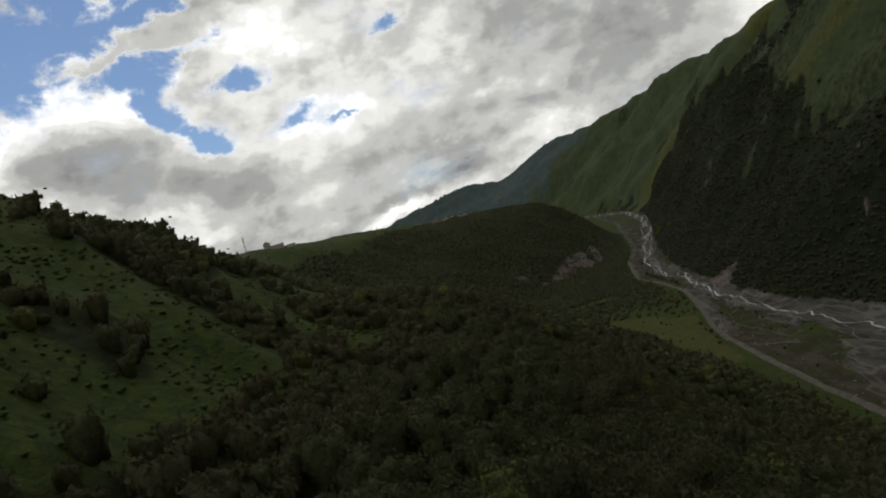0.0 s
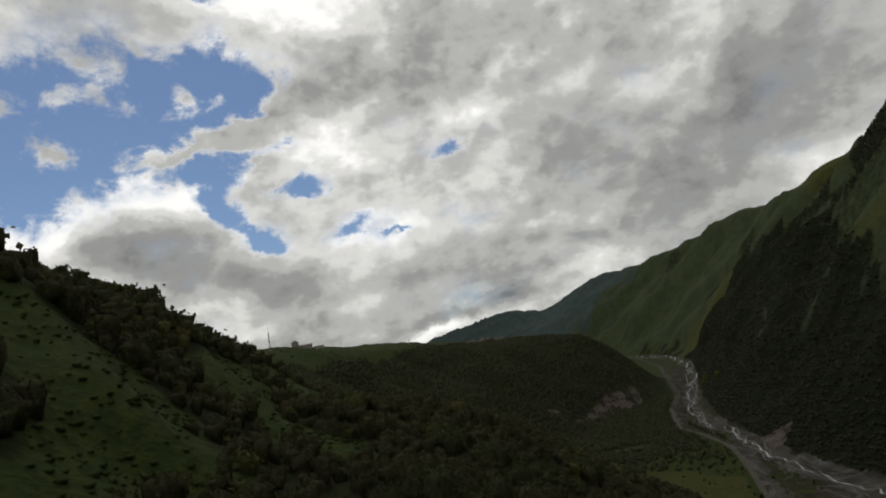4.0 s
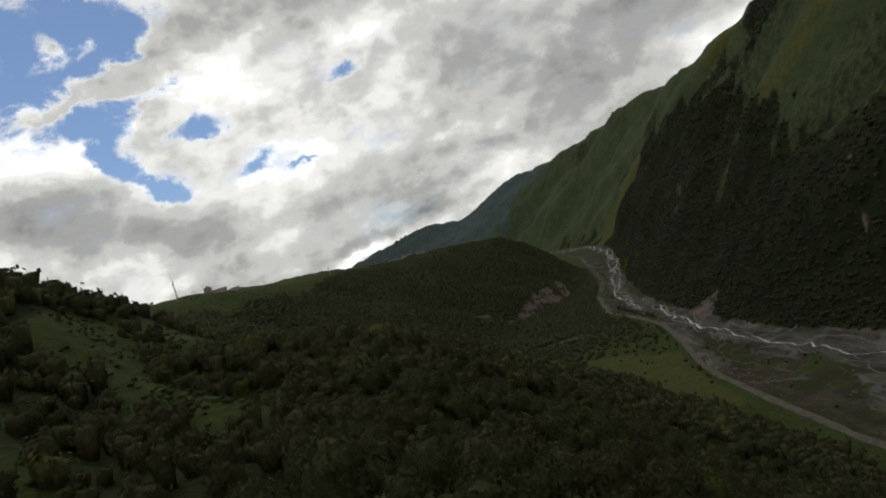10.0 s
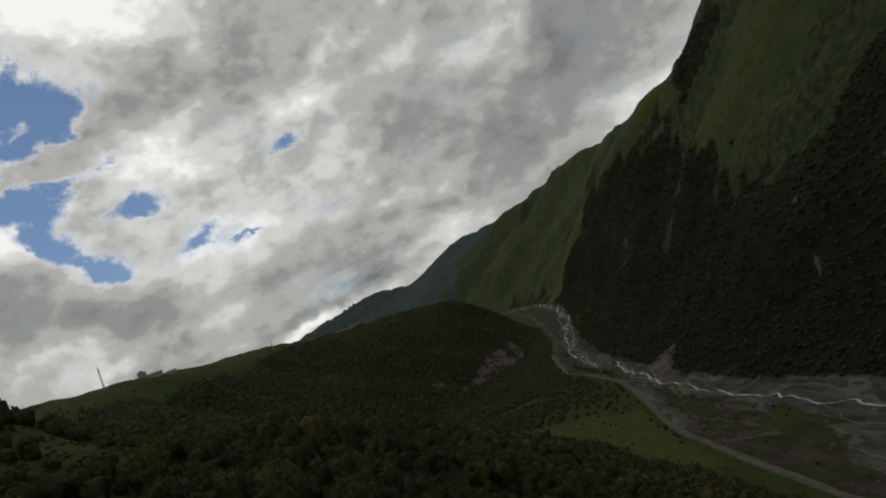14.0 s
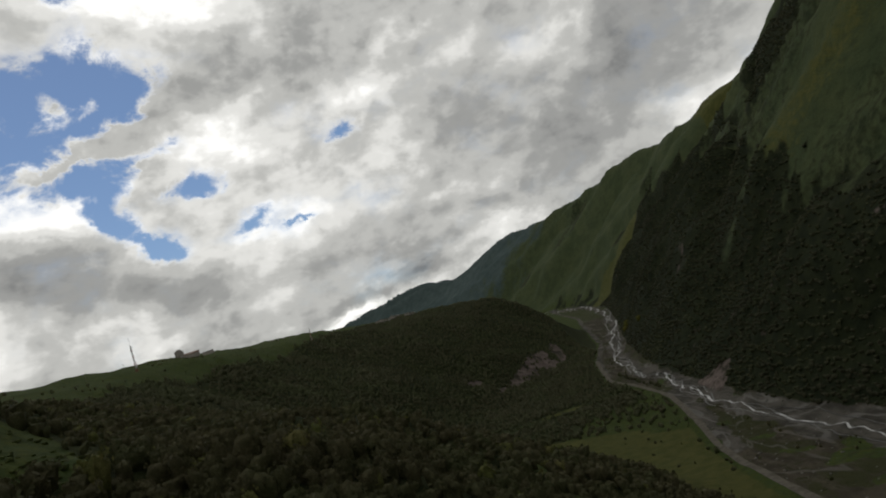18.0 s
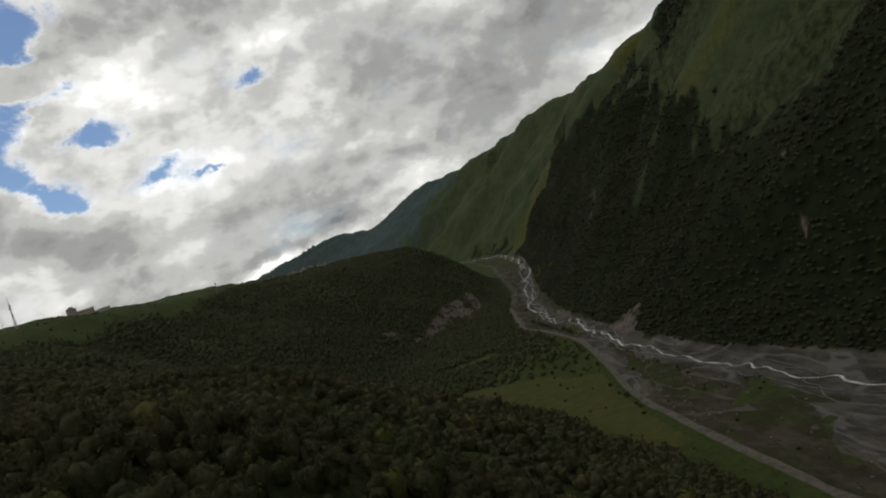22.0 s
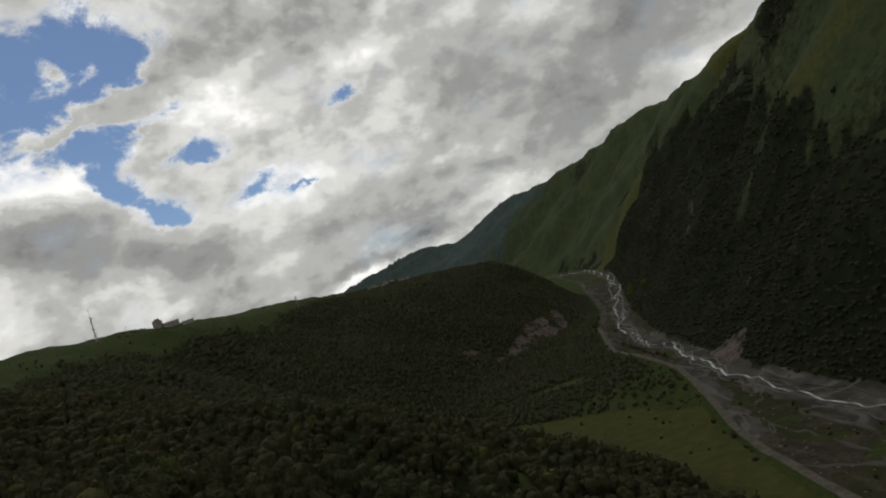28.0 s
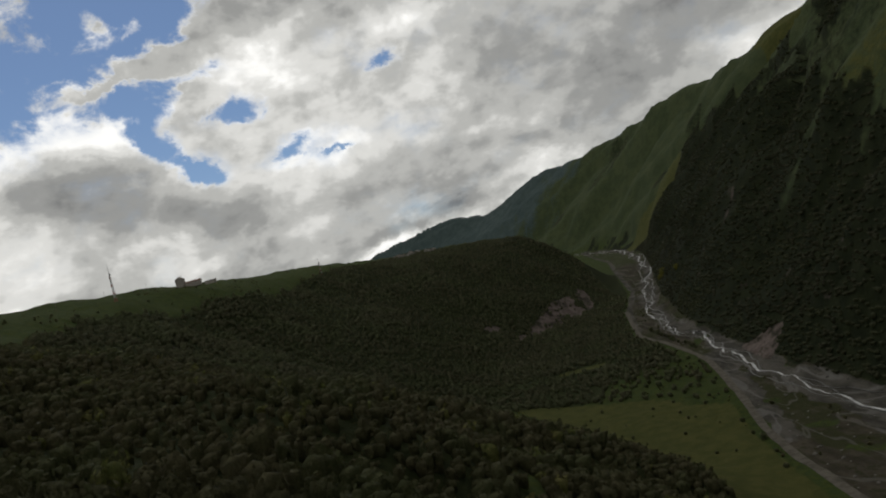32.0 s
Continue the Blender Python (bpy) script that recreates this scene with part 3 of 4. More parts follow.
def cover(x, y):
    x, y = np.asarray(x, float), np.asarray(y, float)
    z = terrain(x, y)
    xf, xw, xc, xr = across(FOOT, y), across(WALL, y), across(CREST, y), road_x(y)
    up = (x - xw) / np.maximum(xc - xw, 1)
    n = fbm(x, y, 60, 4, 81)
    n2 = fbm(x, y, 24, 3, 85)
    md = meadow(x, y)
    # wood on the slope below the camera and round the bowl to the hump
    edge = wood_edge(y)
    bush_floor = ramp(720, 790, y) * ramp(1520, 1480, y)
    right = np.maximum(xf, np.where(bush_floor > 0.5, xr - 12, xf)) + np.where(y < 400, 4, 10)
    wood = ramp(-7, 7, x - edge + 9 * n) * ramp(0, 10, right - x) * (1 - md) * (y < 1560)
    thicket = ramp(-14, 0, x - np.interp(y, [500, 518, 560, 600, 632, 660, 728], [196, 178, 146, 112, 68, 26, -40])) * ramp(0, 10, xr - 6 - x) * ramp(500, 540, y) * ramp(800, 740, y)
    wood = np.maximum(wood, thicket * (1 - 0.75 * ramp(70, 130, x) * ramp(690, 650, y)) * (0.6 + 0.4 * ramp(-0.1, 0.4, n2)))
    sc = scar(x, y)
    glade = 0.7 * ramp(0.75, 0.95, fbm(x, y, 46, 3, 91)) * (y > 20) * (y < 460)
    wood = wood * (1 - glade) * ramp(7, 13, along(x, y, -95, 1318, -12, 1430)[0])
    # trees on the hill on the left, below its crest
    hill = ramp(12, 20, z + 5 * n) * ramp(8, 0, z + 4 * n2 - 47 - 50 * ramp(60, 78, y)) * ramp(-70, -20, y + 20 * n) * (y < 330) * ramp(-118, -128, x)
    # shrubs fill the hollows of the grass slope, the spurs stay clear
    clear = np.max([np.exp(-(along(x, y, *s[:4])[0] / (0.75 * s[5])) ** 2) for s in SPURS], axis=0)
    shrub = (x < edge + 5) * (y < 330) * ramp(-0.15, 0.35, n2 + 0.5 * n) * (1 - ramp(0.25, 0.5, clear)) * ramp(26, 14, z) * 0.75
    saddle = ramp(13, 8, np.hypot(x + 148, y - 107))
    wood = np.maximum(np.maximum(wood, saddle), np.maximum(hill, shrub))
    strip = ramp(9, 4, along(x, y, 88, 748, 130, 741)[0])
    wood = wood * (1 - strip)
    gravel = ramp(-2, 3, x - xr) * ramp(6, -2, x - xw) * (1 - 0.6 * ramp(0.25, 0.6, n2) * (y < 800))
    gravel = gravel * (1 - 0.2 * ramp(820, 920, y) - 0.3 * ramp(1500, 1700, y))
    rx = np.interp(y, [p[1] for p in RIVER], [p[0] for p in RIVER])
    reach = np.interp(y, [100, 330, 500, 640, 900, 1100, 1400], [30, 28, 15, 11, 12, 16, 9])
    bars = ramp(reach + 4, reach - 6, np.abs(x - rx - np.interp(y, [400, 900, 1100], [6, 6, 2])) + 9 * n2)
    bars = np.maximum(bars, ramp(9, 5, np.abs(x - xr - 8) + 4 * n2) * ramp(400, 440, y) * ramp(690, 650, y))
    bars = np.maximum(bars, ramp(1.1, 0.8, np.hypot((x - 203) / 26, (y - 215) / 80) + 0.35 * n2))
    bars = np.maximum(bars, 0.9 * ramp(7, 4, np.abs(x - xr - 2) + 2 * n2) * ramp(800, 900, y))
    bars = bars * (x > xr - 3) * ramp(4, -2, x - xw)
    rock = 0.6 * ramp(0.75, 1.05, fbm(x, 0.8 * y, 15, 4, 131)) * ramp(0.02, 0.06, up) * ramp(0.24, 0.13, up) * (y < 1200)
    heap = ramp(7, 3, np.hypot(x + 228, y - 574))
    earth = np.clip(sc + scree(x, y) + rock + heap, 0, 1)
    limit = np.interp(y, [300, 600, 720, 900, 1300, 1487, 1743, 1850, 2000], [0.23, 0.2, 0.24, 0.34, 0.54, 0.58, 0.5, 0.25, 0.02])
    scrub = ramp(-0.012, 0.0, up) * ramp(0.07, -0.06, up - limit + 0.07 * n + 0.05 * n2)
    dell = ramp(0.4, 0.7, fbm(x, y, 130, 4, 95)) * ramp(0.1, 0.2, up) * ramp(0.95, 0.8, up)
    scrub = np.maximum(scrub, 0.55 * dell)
    # cloud shadow on the near shoulder above the trees, put in as dark cover
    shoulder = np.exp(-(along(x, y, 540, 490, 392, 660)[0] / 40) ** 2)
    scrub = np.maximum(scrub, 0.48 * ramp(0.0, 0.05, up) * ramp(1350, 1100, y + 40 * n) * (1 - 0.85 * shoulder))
    # shaded left side of the near spur, its shade set as scrub
    flank_shade = ramp(72, 46, along(x, y, 530, 775, 735, 1110)[0] + 16 * n2)
    scrub = np.maximum(scrub, 0.9 * flank_shade)
    # rib in the sun, its light put in as pale hay
    sunlit_spur = ramp(52, 28, along(x, y, 500, 1915, 622, 1775)[0] + 14 * n2)
    scrub = scrub * (1 - sunlit_spur)
    # real hay and grass, plus sunlight painted on rib, shoulder and crest
    hay_and_sunlit = np.max([md, sunlit_spur, strip, 0.4 * clear * (1 - wood), 0.2 * ramp(0.55, 0.9, up) * ramp(1000, 1300, y), 0.55 * shoulder * ramp(0.05, 0.15, up), 0.9 * ramp(70, 30, along(x, y, 760, 1290, 840, 1590)[0] + 20 * n2)], axis=0)
    # share of distance haze painted on the far mountain side
    haze = ramp(2600, 3700, y + 160 * n) * ramp(0.02, 0.1, up)
    return wood, gravel, earth, scrub * (1 - haze), hay_and_sunlit, bars, haze


def set_mesh(name, verts, faces, mats, smooth=True):
    """A mesh from arrays of vertices and of faces of one size."""
    me = bpy.data.meshes.new(name)
    n, k = faces.shape
    me.vertices.add(len(verts))
    me.vertices.foreach_set("co", np.ascontiguousarray(verts, np.float32).ravel())
    me.loops.add(n * k)
    me.loops.foreach_set("vertex_index", np.ascontiguousarray(faces, np.int32).ravel())
    me.polygons.add(n)
    me.polygons.foreach_set("loop_start", np.arange(0, n * k, k, dtype=np.int32))
    if smooth:
        me.polygons.foreach_set("use_smooth", np.ones(n, bool))
    for m in mats:
        me.materials.append(m)
    me.update(calc_edges=True)
    return me


def steps(*runs):
    out = []
    for a, b, d in runs:
        out.extend(np.arange(a, b, d))
    return np.array(out + [runs[-1][1]])


# Ground: one sheet to the horizon, finer where the camera passes
gx = steps((-3200, -700, 50), (-700, -360, 12), (-360, 320, 4.5), (320, 1100, 8), (1100, 2000, 60))
gy = steps((-1400, -360, 40), (-360, 400, 4.5), (400, 1000, 5.5), (1000, 1700, 8), (1700, 4600, 18))
GX, GY = np.meshgrid(gx, gy)
GZ = terrain(GX, GY)
nx, ny = len(gx), len(gy)
idx = np.arange(nx * ny).reshape(ny, nx)
quads = np.stack([idx[:-1, :-1], idx[:-1, 1:], idx[1:, 1:], idx[1:, :-1]], -1).reshape(-1, 4)
me = set_mesh("ground", np.stack([GX, GY, GZ], -1).reshape(-1, 3), quads, [GROUND])
for key, val in zip(("wood", "gravel", "bare_earth", "scrub", "hay", "river_bar", "far_haze", "hazed_slope"), (*cover(GX, GY), ramp(0, 40, GX - across(WALL, GY)))):
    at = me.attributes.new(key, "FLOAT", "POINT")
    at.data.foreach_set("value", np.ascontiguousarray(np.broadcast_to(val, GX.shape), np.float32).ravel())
ground = tagged(new("ground", me), "valley ground of grass, forest floor, scree and river gravel", "ground", kind="structure")


def part(name, bm, material, parent, label=""):
    me = bpy.data.meshes.new(name)
    bm.to_mesh(me)
    bm.free()
    me.materials.append(material)
    ob = new(name, me)
    ob.parent = parent
    return tagged(ob, label)


def ground_at(x, y):
    return float(terrain(np.array([x]), np.array([y]))[0])


# Road and river
def smooth_line(pts, step=6.0):
    p = np.array(pts, float)
    s = np.concatenate([[0], np.cumsum(np.hypot(*np.diff(p, axis=0).T))])
    u = np.arange(0, s[-1], step)
    x, y = np.interp(u, s, p[:, 0]), np.interp(u, s, p[:, 1])
    k = np.exp(-0.5 * (np.arange(-4, 5) / 1.6) ** 2)
    k /= k.sum()
    return (np.convolve(np.pad(v, 4, mode="edge"), k, "valid") for v in (x, y))


def ribbon(name, x, y, width, lift, mat, rows=2):
    tx, ty = np.gradient(x), np.gradient(y)
    ln = np.hypot(tx, ty)
    nxx, nyy = -ty / ln, tx / ln
    cols = []
    off = np.linspace(-0.5, 0.5, rows)
    zz = np.max([terrain(x + o * width * nxx, y + o * width * nyy) for o in (-0.5, 0, 0.5)], axis=0)
    for o in off:
        crown = 0.08 * (1 - (2 * o) ** 2)
        cols.append(np.stack([x + o * width * nxx, y + o * width * nyy, zz + lift + crown], -1))
    v = np.stack(cols, 1).reshape(-1, 3)
    i = np.arange(len(x) * rows).reshape(len(x), rows)
    q = np.stack([i[:-1, :-1], i[:-1, 1:], i[1:, 1:], i[1:, :-1]], -1).reshape(-1, 4)[:, ::-1]
    return set_mesh(name, v, q, [mat])


ry = np.arange(-700, 1010, 5.0)
rx = road_x(ry) + 1.2 * vnoise(ry / 40, 0 * ry, 5)
road = tagged(new("road", ribbon("road", rx, ry, 5.4 + 0.9 * vnoise(ry / 15, 0 * ry, 7), 0.12, DIRT, 4)), "pale gravel track along the valley floor", "road", kind="structure")

rvx, rvy = smooth_line(RIVER, 3.0)
zig = np.where((rvy > 900) & (rvy < 2000), 7 * vnoise(rvy / 34, 0 * rvy, 11) + 9 * vnoise(rvy / 80, 0 * rvy, 12), 5 * vnoise(rvy / 26, 0 * rvy, 13) + 2.4 * vnoise(rvy / 10, 0 * rvy, 15))
rvx = rvx + zig
width = 1.5 + 0.8 * vnoise(rvy / 13, 0 * rvy, 14) + 2.0 * ramp(900, 1900, rvy)
river = tagged(new("river", ribbon("river", rvx, rvy, width, 0.2, WATER, 3)), "milky white glacier river in one braided main channel", "river", kind="structure")
LOOPS = [(230, 430, -12, 1.6), (280, 520, 9, 1.3), (430, 640, -7, 1.2), (560, 800, 6, 1.4), (700, 900, -7, 1.3), (850, 1000, 8, 1.4), (1000, 1330, 12, 2.0), (1250, 1500, -14, 2.2),
         (1480, 1800, 16, 2.6), (120, 330, -30, 1.3), (2000, 2500, -22, 3.0), (300, 360, 5, 1.5), (395, 450, -5, 1.6), (470, 530, 5, 1.4), (600, 660, -5, 1.5), (680, 740, 4, 1.6),
         (790, 850, -5, 1.7), (880, 960, 6, 1.8), (980, 1040, -7, 2.0), (1040, 1110, 10, 2.0), (150, 260, 14, 1.4)]
for n, (a, b, off, w) in enumerate(LOOPS):
    s = (rvy > a) & (rvy < b)
    yy = rvy[s]
    u = (yy - a) / (b - a)
    xx = rvx[s] - zig[s] + off * np.sin(np.pi * u) ** 0.7 + zig[s] * (1 - np.sin(np.pi * u)) + 3 * np.sin(np.pi * u) * vnoise(yy / 14, 0 * yy, 20 + n)
    tagged(new("side_channel", ribbon("side_channel", xx, yy, 0.8 * w + 0 * yy, 0.15, SIDE_WATER, 2)), "thin side channel of the braided river", "river", kind="structure")


# Foliage
def ball(level):
    bm = bmesh.new()
    bmesh.ops.create_icosphere(bm, subdivisions=level, radius=1)
    v = np.array([p.co[:] for p in bm.verts])
    f = np.array([[p.index for p in q.verts] for q in bm.faces])
    bm.free()
    return v, f


def crown_shape(seed, count, leaf, lobes=8, tall=1.0, core=2):
    """A crown of radius about 1 on z = 0: a lobed inner mass and leaf clumps all over it. Vertices and faces of three."""
    r = np.random.RandomState(seed)
    c = np.clip(r.normal(size=(lobes, 3)), -1.15, 1.15) * [0.46, 0.46, 0.3]
    c[:, 2] = np.abs(c[:, 2]) * 1.3 + 0.62
    rad = r.uniform(0.36, 0.58, lobes)
    c[0], rad[0] = (0, 0, 0.75), 0.62
    c[:, 2] *= tall
    mid = np.array([0, 0, 0.7 * tall])
    # the inner mass follows the outermost lobe in each direction
    d, tri = ball(core)
    d = d + 0.05 * r.normal(size=d.shape)
    d /= np.linalg.norm(d, axis=1)[:, None]
    q = c - mid
    along_d = d @ q.T
    off2 = (q ** 2).sum(1)[None] - along_d ** 2
    reach = np.where(off2 < rad[None] ** 2, along_d + np.sqrt(np.maximum(rad[None] ** 2 - off2, 0)), 0.3)
    inner = mid + d * (0.8 * reach.max(1) * r.uniform(0.9, 1.06, len(d)))[:, None]
    inner[:, 2] = np.where(d[:, 2] < -0.35, 0.05, np.maximum(inner[:, 2], 0.05))
    core_d, core_r = d, 1.02 * reach.max(1)
    pick = r.choice(lobes, count, p=rad ** 2 / (rad ** 2).sum())
    d = r.normal(size=(count, 3))
    d[:, 2] = d[:, 2] * 0.8 + 0.45
    d /= np.linalg.norm(d, axis=1)[:, None]
    p = c[pick] + d * (rad[pick] * r.uniform(0.84, 1.12, count))[:, None]
    # no leaf hangs in the air away from the mass
    off = p - mid
    ln = np.linalg.norm(off, axis=1)
    top = core_r[(off @ core_d.T).argmax(1)] if count else ln
    p = mid + off * np.minimum(1, top / ln)[:, None]
    nrm = d + 0.55 * r.normal(size=(count, 3))
    nrm /= np.linalg.norm(nrm, axis=1)[:, None]
    t = np.cross(nrm, r.normal(size=(count, 3)))
    t /= np.linalg.norm(t, axis=1)[:, None]
    b = np.cross(nrm, t)
    s = (leaf * r.uniform(0.6, 1.4, count))[:, None]
    corners = [p + s * (a * t + e * b) * 0.5 * r.uniform(0.7, 1.2, (count, 1)) for a, e in ((-1, -0.75), (0.85, -1), (1, 0.8), (-0.7, 1))]
    v = np.stack(corners, 1).reshape(-1, 3)
    v[:, 2] = np.maximum(v[:, 2], 0.08)
    k = len(inner) + 4 * np.arange(count)[:, None]
    leaves = np.concatenate([k + [0, 1, 2], k + [0, 2, 3]])
    return np.concatenate([inner, v]), np.concatenate([tri, leaves])


def grove(name, shapes, x, y, radius, height, mat, sink=0.0, seed=1):
    """One mesh of many crowns on the ground."""
    r = np.random.RandomState(seed)
    which = r.randint(len(shapes), size=len(x))
    z = terrain(x, y) - sink - 0.17 * height
    vs, fs, base = [], [], 0
    for i, (v, f) in enumerate(shapes):
        m = which == i
        if not m.any():
            continue
        a = r.uniform(0, 2 * np.pi, m.sum())
        ca, sa = np.cos(a)[:, None], np.sin(a)[:, None]
        rr, hh = radius[m][:, None], height[m][:, None]
        vx, vy, vz = v[:, 0][None], v[:, 1][None], v[:, 2][None]
        out = np.stack([(ca * vx - sa * vy) * rr + x[m][:, None], (sa * vx + ca * vy) * rr + y[m][:, None], vz * hh + z[m][:, None]], -1)
        k = m.sum()
        vs.append(out.reshape(-1, 3))
        fs.append((f[None] + (base + np.arange(k) * len(v))[:, None, None]).reshape(-1, 3))
        base += k * len(v)
    return set_mesh(name, np.concatenate(vs), np.concatenate(fs), [mat])


def scatter(x0, x1, y0, y1, space, seed):
    r = np.random.RandomState(seed)
    x, y = np.meshgrid(np.arange(x0, x1, space), np.arange(y0, y1, space))
    x, y = x.ravel(), y.ravel()
    return x + r.uniform(-0.45, 0.45, x.size) * space, y + r.uniform(-0.45, 0.45, x.size) * space, r


def from_route(x, y):
    """Distance from the line in the plan over which the valley is flown."""
    d = [along(x, y, *s)[0] for s in ((-46, -253, -37, -185), (-37, -185, -34, -124), (-34, -124, -21, -70), (-21, -70, 0, 0))]
    return np.min(d, axis=0)


NEAR = [crown_shape(10 + i, 1300, 0.095, 11, 1.0 + 0.12 * i, 2) for i in range(5)]
MID = [crown_shape(20 + i, 300, 0.135, 9, 1.0 + 0.1 * i, 2) for i in range(6)]
AWAY = [crown_shape(30 + i, 90, 0.19, 8, 1.0 + 0.1 * i, 2) for i in range(6)]
FAR = [crown_shape(40 + i, 9, 0.36, 6, 1.0 + 0.1 * i, 1) for i in range(6)]

MOUND = [crown_shape(50 + i, 0, 0.2, 5, 1.0, 1) for i in range(4)]


def tree_mesh_trunk(seed):
    r = random.Random(seed)
    bm = bmesh.new()

    def limb(a, b, ra, rb):
        a, b = Vector(a), Vector(b)
        q = (b - a).to_track_quat("Z", "Y").to_matrix().to_4x4()
        bmesh.ops.create_cone(bm, segments=6, radius1=ra, radius2=rb, depth=(b - a).length, matrix=Matrix.Translation((a + b) / 2) @ q)

    top = (r.uniform(-0.15, 0.15), r.uniform(-0.15, 0.15), 1.0)
    limb((0, 0, -0.15), top, 0.075, 0.045)
    for i in range(5):
        an = i * 2.5 + r.uniform(-0.4, 0.4)
        h = r.uniform(0.45, 0.95)
        limb((top[0] * h, top[1] * h, h), (0.6 * math.cos(an), 0.6 * math.sin(an), h + r.uniform(0.3, 0.6)), 0.035, 0.012)
    me = bpy.data.meshes.new("trunk")
    bm.to_mesh(me)
    bm.free()
    me.materials.append(BARK)
    return me


X, Y, R = scatter(-300, 135, -285, 470, 4.7, 3)
wood, _, soil = cover(X, Y)[:3]
wood = wood * (1 - 0.88 * soil)
keep = R.uniform(size=X.size) < wood * 0.98
X, Y = X[keep], Y[keep]
rad = R.uniform(2.0, 4.1, X.size) * (1 + 0.3 * fbm(X, Y, 40, 2, 101))
hgt = rad * R.uniform(0.85, 1.45, X.size) * np.where(X < -108, 0.9, 1.0)
far_off = from_route(X, Y)
# the few hundred trees under the route stand singly, the rest make up the woods
order = np.argsort(np.where((Y > -225) & (Y < 150), far_off, 1e9))[:290]
single = np.zeros(X.size, bool)
single[order] = True
models = []
for i, (v, f) in enumerate(NEAR):
    root = new("deciduous_tree", None)
    tr = new("trunk", tree_mesh_trunk(i))
    cr = new("crown", set_mesh("crown", v, f, [LEAF]))
    tr.parent = cr.parent = root
    tagged(root, "small leafy deciduous tree with a rounded olive-green crown in the wood", "tree", "trees of the wood")
    models.append(root)
light = new("deciduous_tree", None)
tr, cr = new("trunk", tree_mesh_trunk(9)), new("crown", set_mesh("crown", *NEAR[2], [LEAF_LIGHT]))
tr.parent = cr.parent = light
tagged(light, "small deciduous tree with a lighter yellow-green crown", "tree", "trees of the wood")
ZT = terrain(X, Y)
for k, i in enumerate(order):
    m = Matrix.LocRotScale((X[i], Y[i], ZT[i] - 0.1), Euler((0, 0, R.uniform(0, 6.28))), None)
    pale = k % 17 == 11
    src = light if pale else models[k % 5]
    ob = src if k < 5 or k == 11 else copy_thing(src, Matrix())
    ob.matrix_basis = m @ Matrix.Diagonal((rad[i], rad[i], hgt[i], 1))

for lo, hi, shapes, words in ((0, 48, MID, "dense low deciduous wood on the near slope"), (48, 140, AWAY, "dense olive-green wood falling to the valley floor"),
                              (140, 2000, FAR, "dark wood on the farther slope above the track")):
    m = ~single & (far_off >= lo) & (far_off < hi)
    pale = m & (hash2(np.floor(X), np.floor(Y), 5) < 0.035)
    m = m & ~pale
    tagged(new("wood", grove("wood", shapes, X[pale], Y[pale], rad[pale], hgt[pale], LEAF_LIGHT, 0.2, 6 + lo)), "scattered trees with lighter yellow-green crowns", "forest", kind="stuff")
    tagged(new("wood", grove("wood", shapes, X[m], Y[m], rad[m], hgt[m], LEAF, 0.2, 5 + lo)), words, "forest", kind="stuff")

X, Y, R = scatter(-380, 260, 470, 1540, 5.0, 4)
wood, _, soil = cover(X, Y)[:3]
wood = wood * (1 - 0.88 * soil)
keep = R.uniform(size=X.size) < wood * 0.93
X, Y = X[keep], Y[keep]
rad = R.uniform(2.0, 3.7, X.size) * (1 + 0.3 * fbm(X, Y, 50, 2, 103))
hgt = rad * R.uniform(0.8, 1.2, X.size)
m = Y < 800
tagged(new("wood", grove("wood", FAR, X[m], Y[m], rad[m], hgt[m], LEAF_FAR, 0.3, 7)), "dark wood in the bowl below the plateau", "forest", kind="stuff")
m = ~m
tagged(new("wood", grove("wood", FAR, X[m], Y[m], rad[m], hgt[m], LEAF_FAR, 0.3, 8)), "dark wood over the rounded hump", "forest", kind="stuff")

# crowns high on the spur's side stand in for its shade
X, Y, R = scatter(225, 760, 150, 1950, 4.9, 5)
scr = cover(X, Y)[3]
keep = (scr > 0.5) & (R.uniform(size=X.size) < scr * (1 - cover(X, Y)[2]) * (0.35 + 0.65 * ramp(-0.5, 0.1, fbm(X, Y, 70, 3, 111)))) & (X > across(WALL, Y) + 1)
X, Y = X[keep], Y[keep]
rad = R.uniform(2.3, 4.0, X.size)
tagged(new("mountain_scrub", grove("mountain_scrub", FAR, X, Y, rad, rad * R.uniform(0.4, 0.7, X.size), SCRUB_LEAF, 0.3, 9)), "dark scrub and trees on the steep mountain foot, also standing for flank shade", "scrub", kind="stuff")

# scattered bushes on grass slopes and on the gravel
X, Y, R = scatter(-345, 250, -280, 1000, 8.0, 6)
wd, gv, ea, sb, md, br, hz = cover(X, Y)
keep = (R.uniform(size=X.size) < np.where((X < -60) & (Y < 340), 0.05, 0.5) * ramp(-0.1, 0.5, fbm(X, Y, 35, 3, 121))) & (wd < 0.3) & (md < 0.3) & (br < 0.5) & ((X > -60) | (from_route(X, Y) > 20)) & (np.abs(X - road_x(Y)) > 5) & (X < across(WALL, Y) - 2)
X, Y = X[keep], Y[keep]
rad = np.where((X < -60) & (Y < 340), R.uniform(1.4, 3.0, X.size), R.uniform(0.6, 2.1, X.size))
tagged(new("bushes", grove("bushes", FAR, X, Y, rad, rad * 0.85, LEAF, 0.15, 10)), "scattered low bushes on grass and gravel", "bushes", kind="stuff")


# low shrubs and tall herbs over the grass hill
X, Y, R = scatter(-235, -60, -285, 330, 2.7, 16)
wd, gv, ea, sb, md, br, hz = cover(X, Y)
